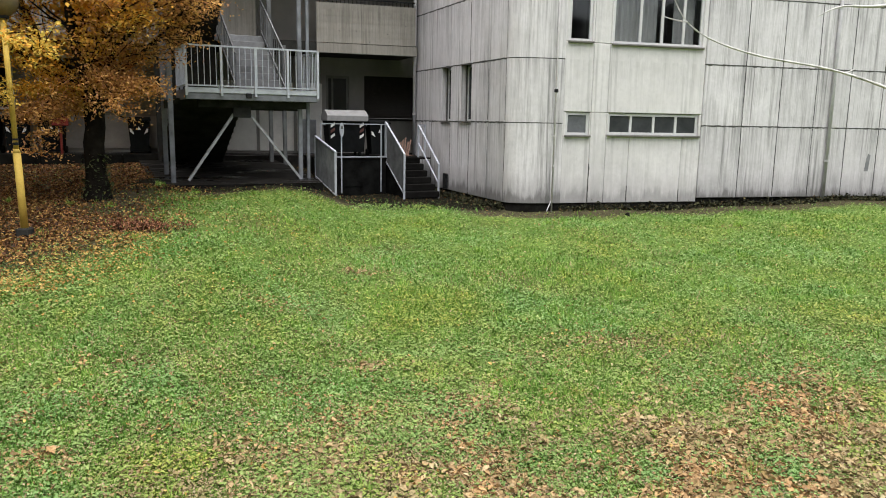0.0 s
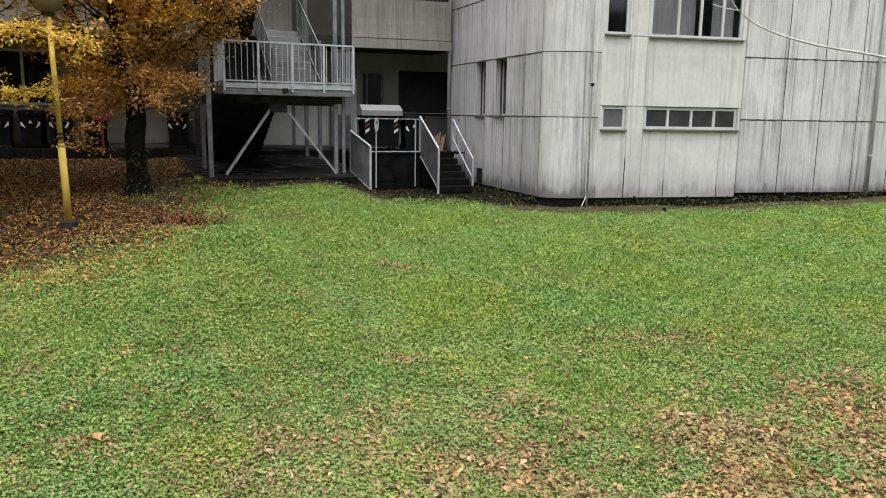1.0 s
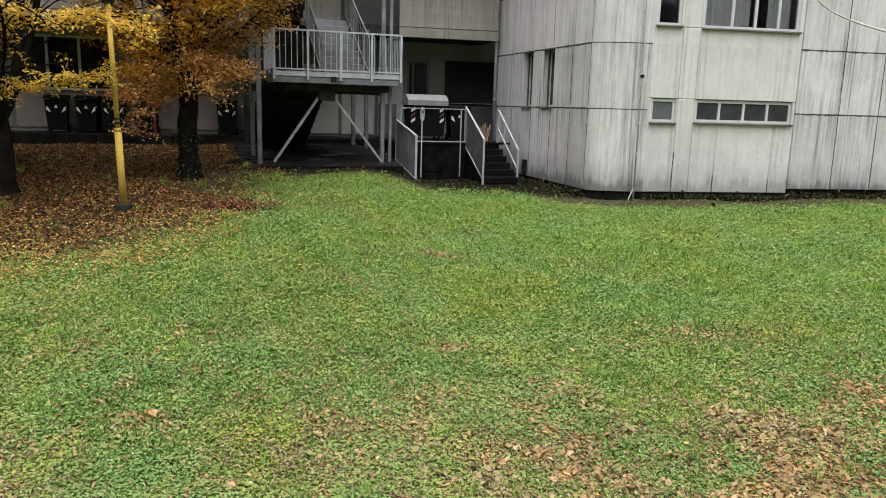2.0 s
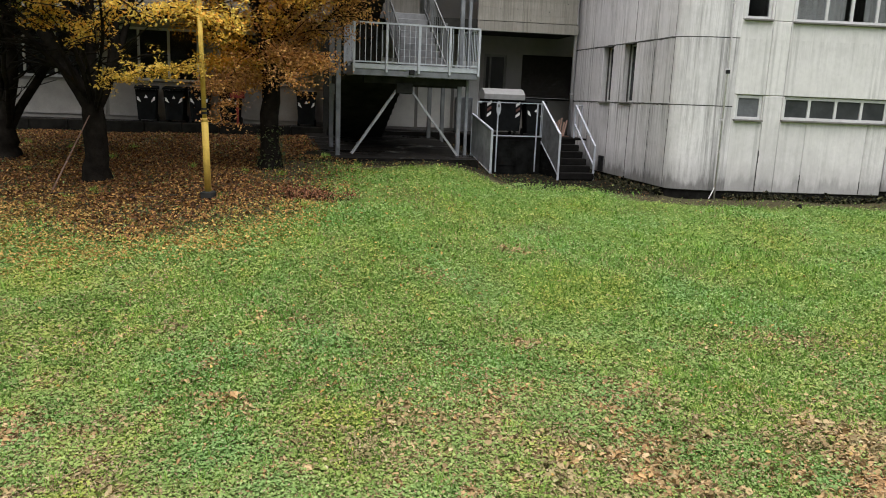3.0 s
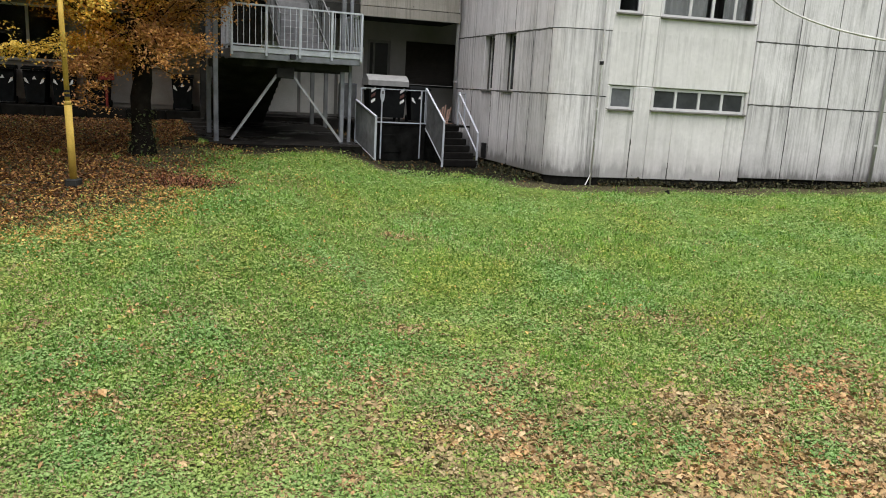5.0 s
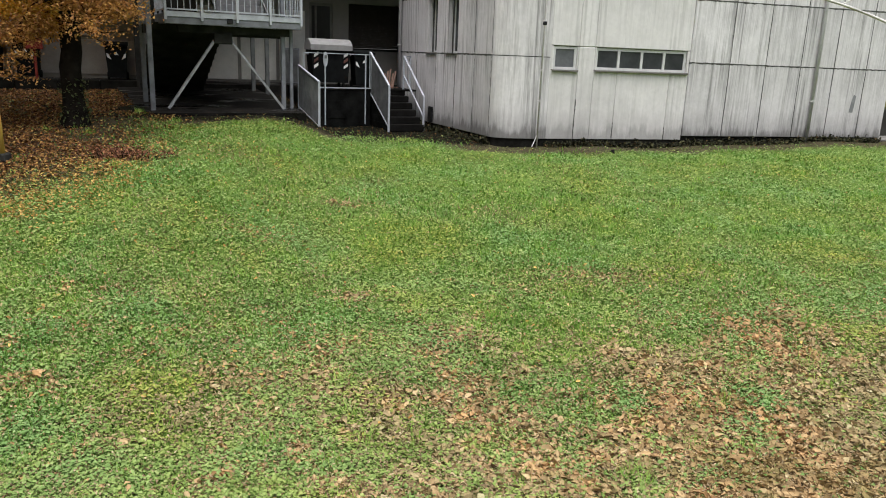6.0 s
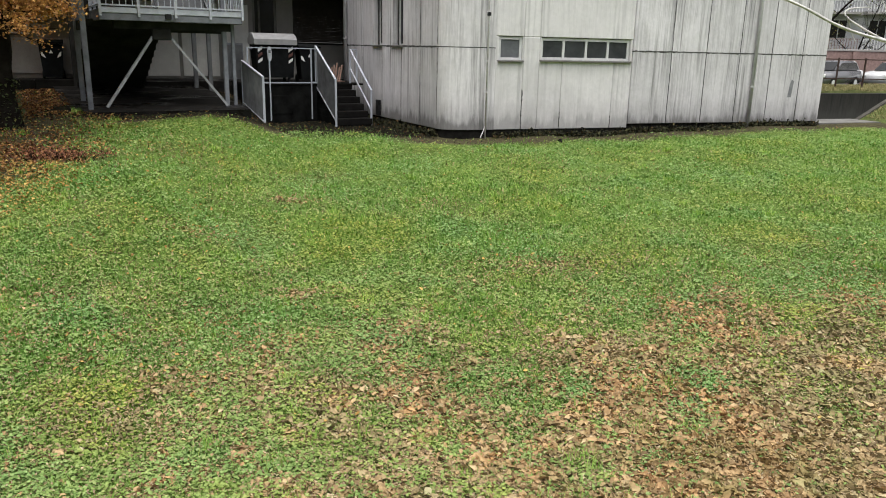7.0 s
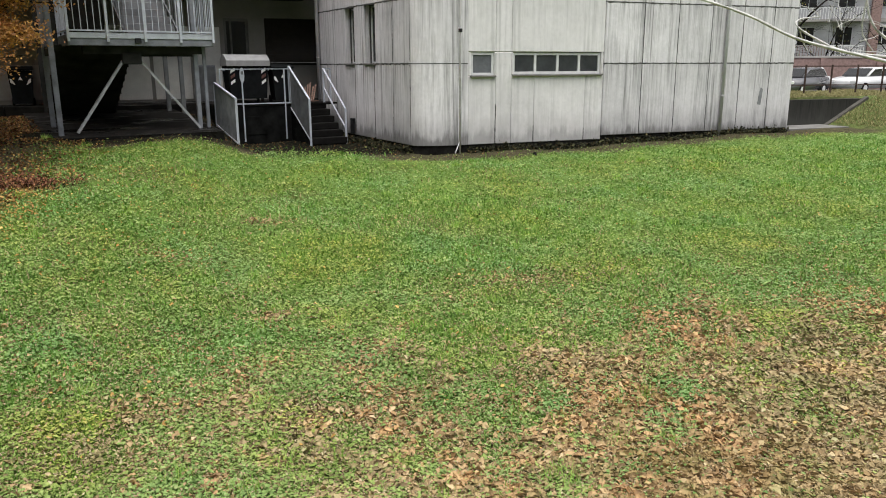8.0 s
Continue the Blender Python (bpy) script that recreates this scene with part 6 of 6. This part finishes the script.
def car(m, paint, lbl):
    """A parked hatchback seen from far."""
    t = empty("parked_car", m, label=lbl, category="car", group="parked cars")
    bm = bmesh.new()
    prism(bm, [(-2.05, 0.3), (2.05, 0.3), (2.1, 0.6), (1.95, 0.82), (1.0, 0.93), (-1.9, 0.95), (-2.08, 0.75)], 1, -0.85, 0.85)
    bmesh.ops.bevel(bm, geom=bm.edges[:], offset=0.05, segments=2, affect="EDGES")
    part("body", bm, paint, t, smooth=True)
    bm = bmesh.new()
    prism(bm, [(1.05, 0.92), (0.35, 1.38), (-1.2, 1.44), (-1.85, 0.93)], 1, -0.74, 0.74)
    bmesh.ops.bevel(bm, geom=bm.edges[:], offset=0.06, segments=2, affect="EDGES")
    part("cabin", bm, paint, t, smooth=True)
    for sy in (-0.752, 0.752):
        for pts in ([(0.8, 0.98), (0.32, 1.32), (-0.35, 1.35), (-0.35, 0.98)], [(-0.42, 0.98), (-0.42, 1.35), (-1.15, 1.36), (-1.55, 0.98)]):
            bm = bmesh.new()
            prism(bm, pts, 1, sy - 0.006, sy + 0.006)
            part("side_window", bm, DOOR_M, t)
    bm = bmesh.new()
    prism(bm, [(1.03, 0.96), (0.42, 1.36), (0.46, 1.38), (1.08, 0.98)], 1, -0.66, 0.66)
    part("windscreen", bm, DOOR_M, t)
    for x in (-1.3, 1.3):
        for yy in (-0.78, 0.78):
            bm = bmesh.new()
            rod(bm, (x, yy - 0.1, 0.31), (x, yy + 0.1, 0.31), 0.31, 18)
            w = part("wheel", bm, RUBBER, t)
            bm = bmesh.new()
            rod(bm, (x, yy - 0.105, 0.31), (x, yy + 0.105, 0.31), 0.19, 12)
            part("rim", bm, ALU, w)
    for yy in (-0.6, 0.6):
        bm = bmesh.new()
        box(bm, 2.0, 2.1, yy - 0.16, yy + 0.16, 0.62, 0.76, 0.02)
        part("headlight", bm, WHITE, t)
    return t


bm = bmesh.new()
box(bm, -8, 70, 0, 16, -0.6, 0.0)
solid("road", bm, ASPHALT, pose(16, 37.5, 0.56, 0, 0, 0), label="grey asphalt parking street", category="road", kind="structure")
c0 = car(pose(28.6, 40.4, 0.56, 0, 0, 205), CAR_WHITE, "white parked hatchback in the street")
copy_thing(c0, pose(33.2, 40.8, 0.56, 0, 0, 202))
copy_thing(c0, pose(37.4, 40.6, 0.56, 0, 0, 208))
copy_thing(c0, pose(24.6, 40.2, 0.56, 0, 0, 212))
car(pose(23.4, 38.4, 0.56, 0, 0, 215), CAR_DARK, "dark grey parked hatchback in the street")

# brick garden wall with a pale capping behind the cars
yard = empty("garden_wall", pose(18, 46.5, 0.4), label="red brick garden wall with pale capping along the street", category="wall", kind="structure")
bm = bmesh.new()
box(bm, 0, 44, 0, 0.25, 0, 2.15)
part("brickwork", bm, BRICK_M, yard)
bm = bmesh.new()
box(bm, -0.05, 44.05, -0.05, 0.3, 2.152, 2.27, 0.01)
part("capping", bm, FACADE_LOW, yard, "pale capping stone")
for k in range(12):
    bm = bmesh.new()
    box(bm, k * 3.9, k * 3.9 + 0.4, -0.1, -0.003, 0, 2.14)
    part("pier", bm, BRICK_M, yard)

# far apartment block with balconies
block = empty("apartment_block", pose(36, 60, -0.2, 0, 0, -22), label="grey and brick apartment block with stacked balconies", category="apartment building")
bm = bmesh.new()
box(bm, -16, 34, 0, 10, 0, 17)
part("wall", bm, FAR_WALL, block)
bm = bmesh.new()
for k in range(6):
    box(bm, -16, 34, -0.12, 0.0, 2.7 + k * 2.9, 3.0 + k * 2.9)
part("string_course", bm, FACADE_LOW, block)
bm = bmesh.new()
box(bm, -16, 34, -0.08, 0, 0, 1.6)
part("brick_base", bm, BRICK_M, block, "red brick base")
for k in range(5):
    for j in range(17):
        u = -14 + j * 2.8
        z = 0.9 + k * 2.9
        w = part("window", (lambda b_: (box(b_, u, u + 1.3, -0.06, 0.0, z, z + 1.5), b_)[1])(bmesh.new()), ALU, block)
        for s in (0, 1):
            bm = bmesh.new()
            box(bm, u + 0.07 + s * 0.61, u + 0.62 + s * 0.61, -0.08, -0.06, z + 0.08, z + 1.42)
            part("pane", bm, DOOR_M, w)
        if j % 3 != 1 and k:
            bal = part("balcony", (lambda b_: (box(b_, u - 0.5, u + 2.0, -1.5, -0.1, z - 1.05, z - 0.9), b_)[1])(bmesh.new()), FACADE_LOW, block)
            bm = bmesh.new()
            box(bm, u - 0.5, u + 2.0, -1.5, -1.45, z - 0.05, z)
            for q in range(13):
                box(bm, u - 0.5 + q * 0.2, u - 0.46 + q * 0.2, -1.5, -1.46, z - 0.9, z - 0.05)
            part("balcony_rail", bm, BRICK_M if (j + k) % 3 == 0 else WHITE, bal)
for u in (-6.2, 5.2, 16.2):
    bm = bmesh.new()
    box(bm, u, u + 0.7, -0.5, -0.16, 0, 17)
    part("brick_pier", bm, BRICK_M, block, "tall red brick pier")
# street tree with bare limbs
tree("street_tree", 15.6, 26.3, 15, 0.14, 2.4,
     [((-0.5, 0.0, 1.0), 3.4, 0.06, "n", 0), ((0.4, 0.1, 1.2), 3.6, 0.07, "n", 0), ((0.9, 0.0, 0.8), 3.0, 0.05, "n", 0), ((-0.9, 0.0, 0.7), 2.6, 0.05, "n", 0)],
     [("n", 120, LEAF_GREEN, 0.09, 0.2, 0.0)], "bare dark street tree behind the railing")

for k, (x, y) in enumerate(((27.5, 49.0), (32.5, 50.5), (37.0, 48.5))):
    tree("street_tree", x, y, 20 + k, 0.1, 1.6,
         [((-0.5, 0.0, 1.0), 4.4, 0.05, "n", 0), ((0.4, 0.1, 1.2), 4.6, 0.05, "n", 0), ((0.9, 0.0, 0.8), 4.0, 0.05, "n", 0), ((-0.9, 0.0, 0.7), 3.6, 0.05, "n", 0), ((0.0, 0.0, 1.0), 5.0, 0.06, "n", 0)],
         [("n", 200, LEAF_GREEN, 0.12, 0.3, 0.0)], "bare grey street tree by the parked cars")

# grass on the street bank
n = 60000
u = grng.uniform(10.2, 19, n)
v = grng.uniform(-5.5, 5.5, n)
ok = ((u > 12.8) & (v < 1.0)) | (v > 1.75)
u, v = u[ok], v[ok]
x = 2.77 + u * 0.966 - v * 0.259
y = 17.9 + u * 0.259 + v * 0.966
n = len(x)
z = height(x, y)
yaw = grng.uniform(0, 2 * np.pi, n)
hgt = grng.uniform(0.03, 0.09, n)
a = np.stack([x - np.sin(yaw) * 0.012, y + np.cos(yaw) * 0.012, z - 0.01], 1)
b = np.stack([x + np.sin(yaw) * 0.012, y - np.cos(yaw) * 0.012, z - 0.01], 1)
c = np.stack([x + np.cos(yaw) * hgt * 0.7, y + np.sin(yaw) * hgt * 0.7, z + hgt], 1)
bulk("bank_grass", np.stack([a, b, c], 1).reshape(-1, 3), np.arange(3 * n).reshape(-1, 3), BLADE_DRY, label="dull grass on the street bank", category="grass", kind="stuff")

# unseen walls added behind the viewer to darken pane reflections and cut sidelight
bm = bmesh.new()
box(bm, -60, 60, -34, -30, -1, 13)
box(bm, -44, -40, -30, 10, -1, 13)
box(bm, 44, 48, -30, 10, -1, 13)
solid("wall_unseen", bm, BACKSIDE, label="plain dark walls out of view, added to dim reflections and sidelight", category="wall", kind="structure")
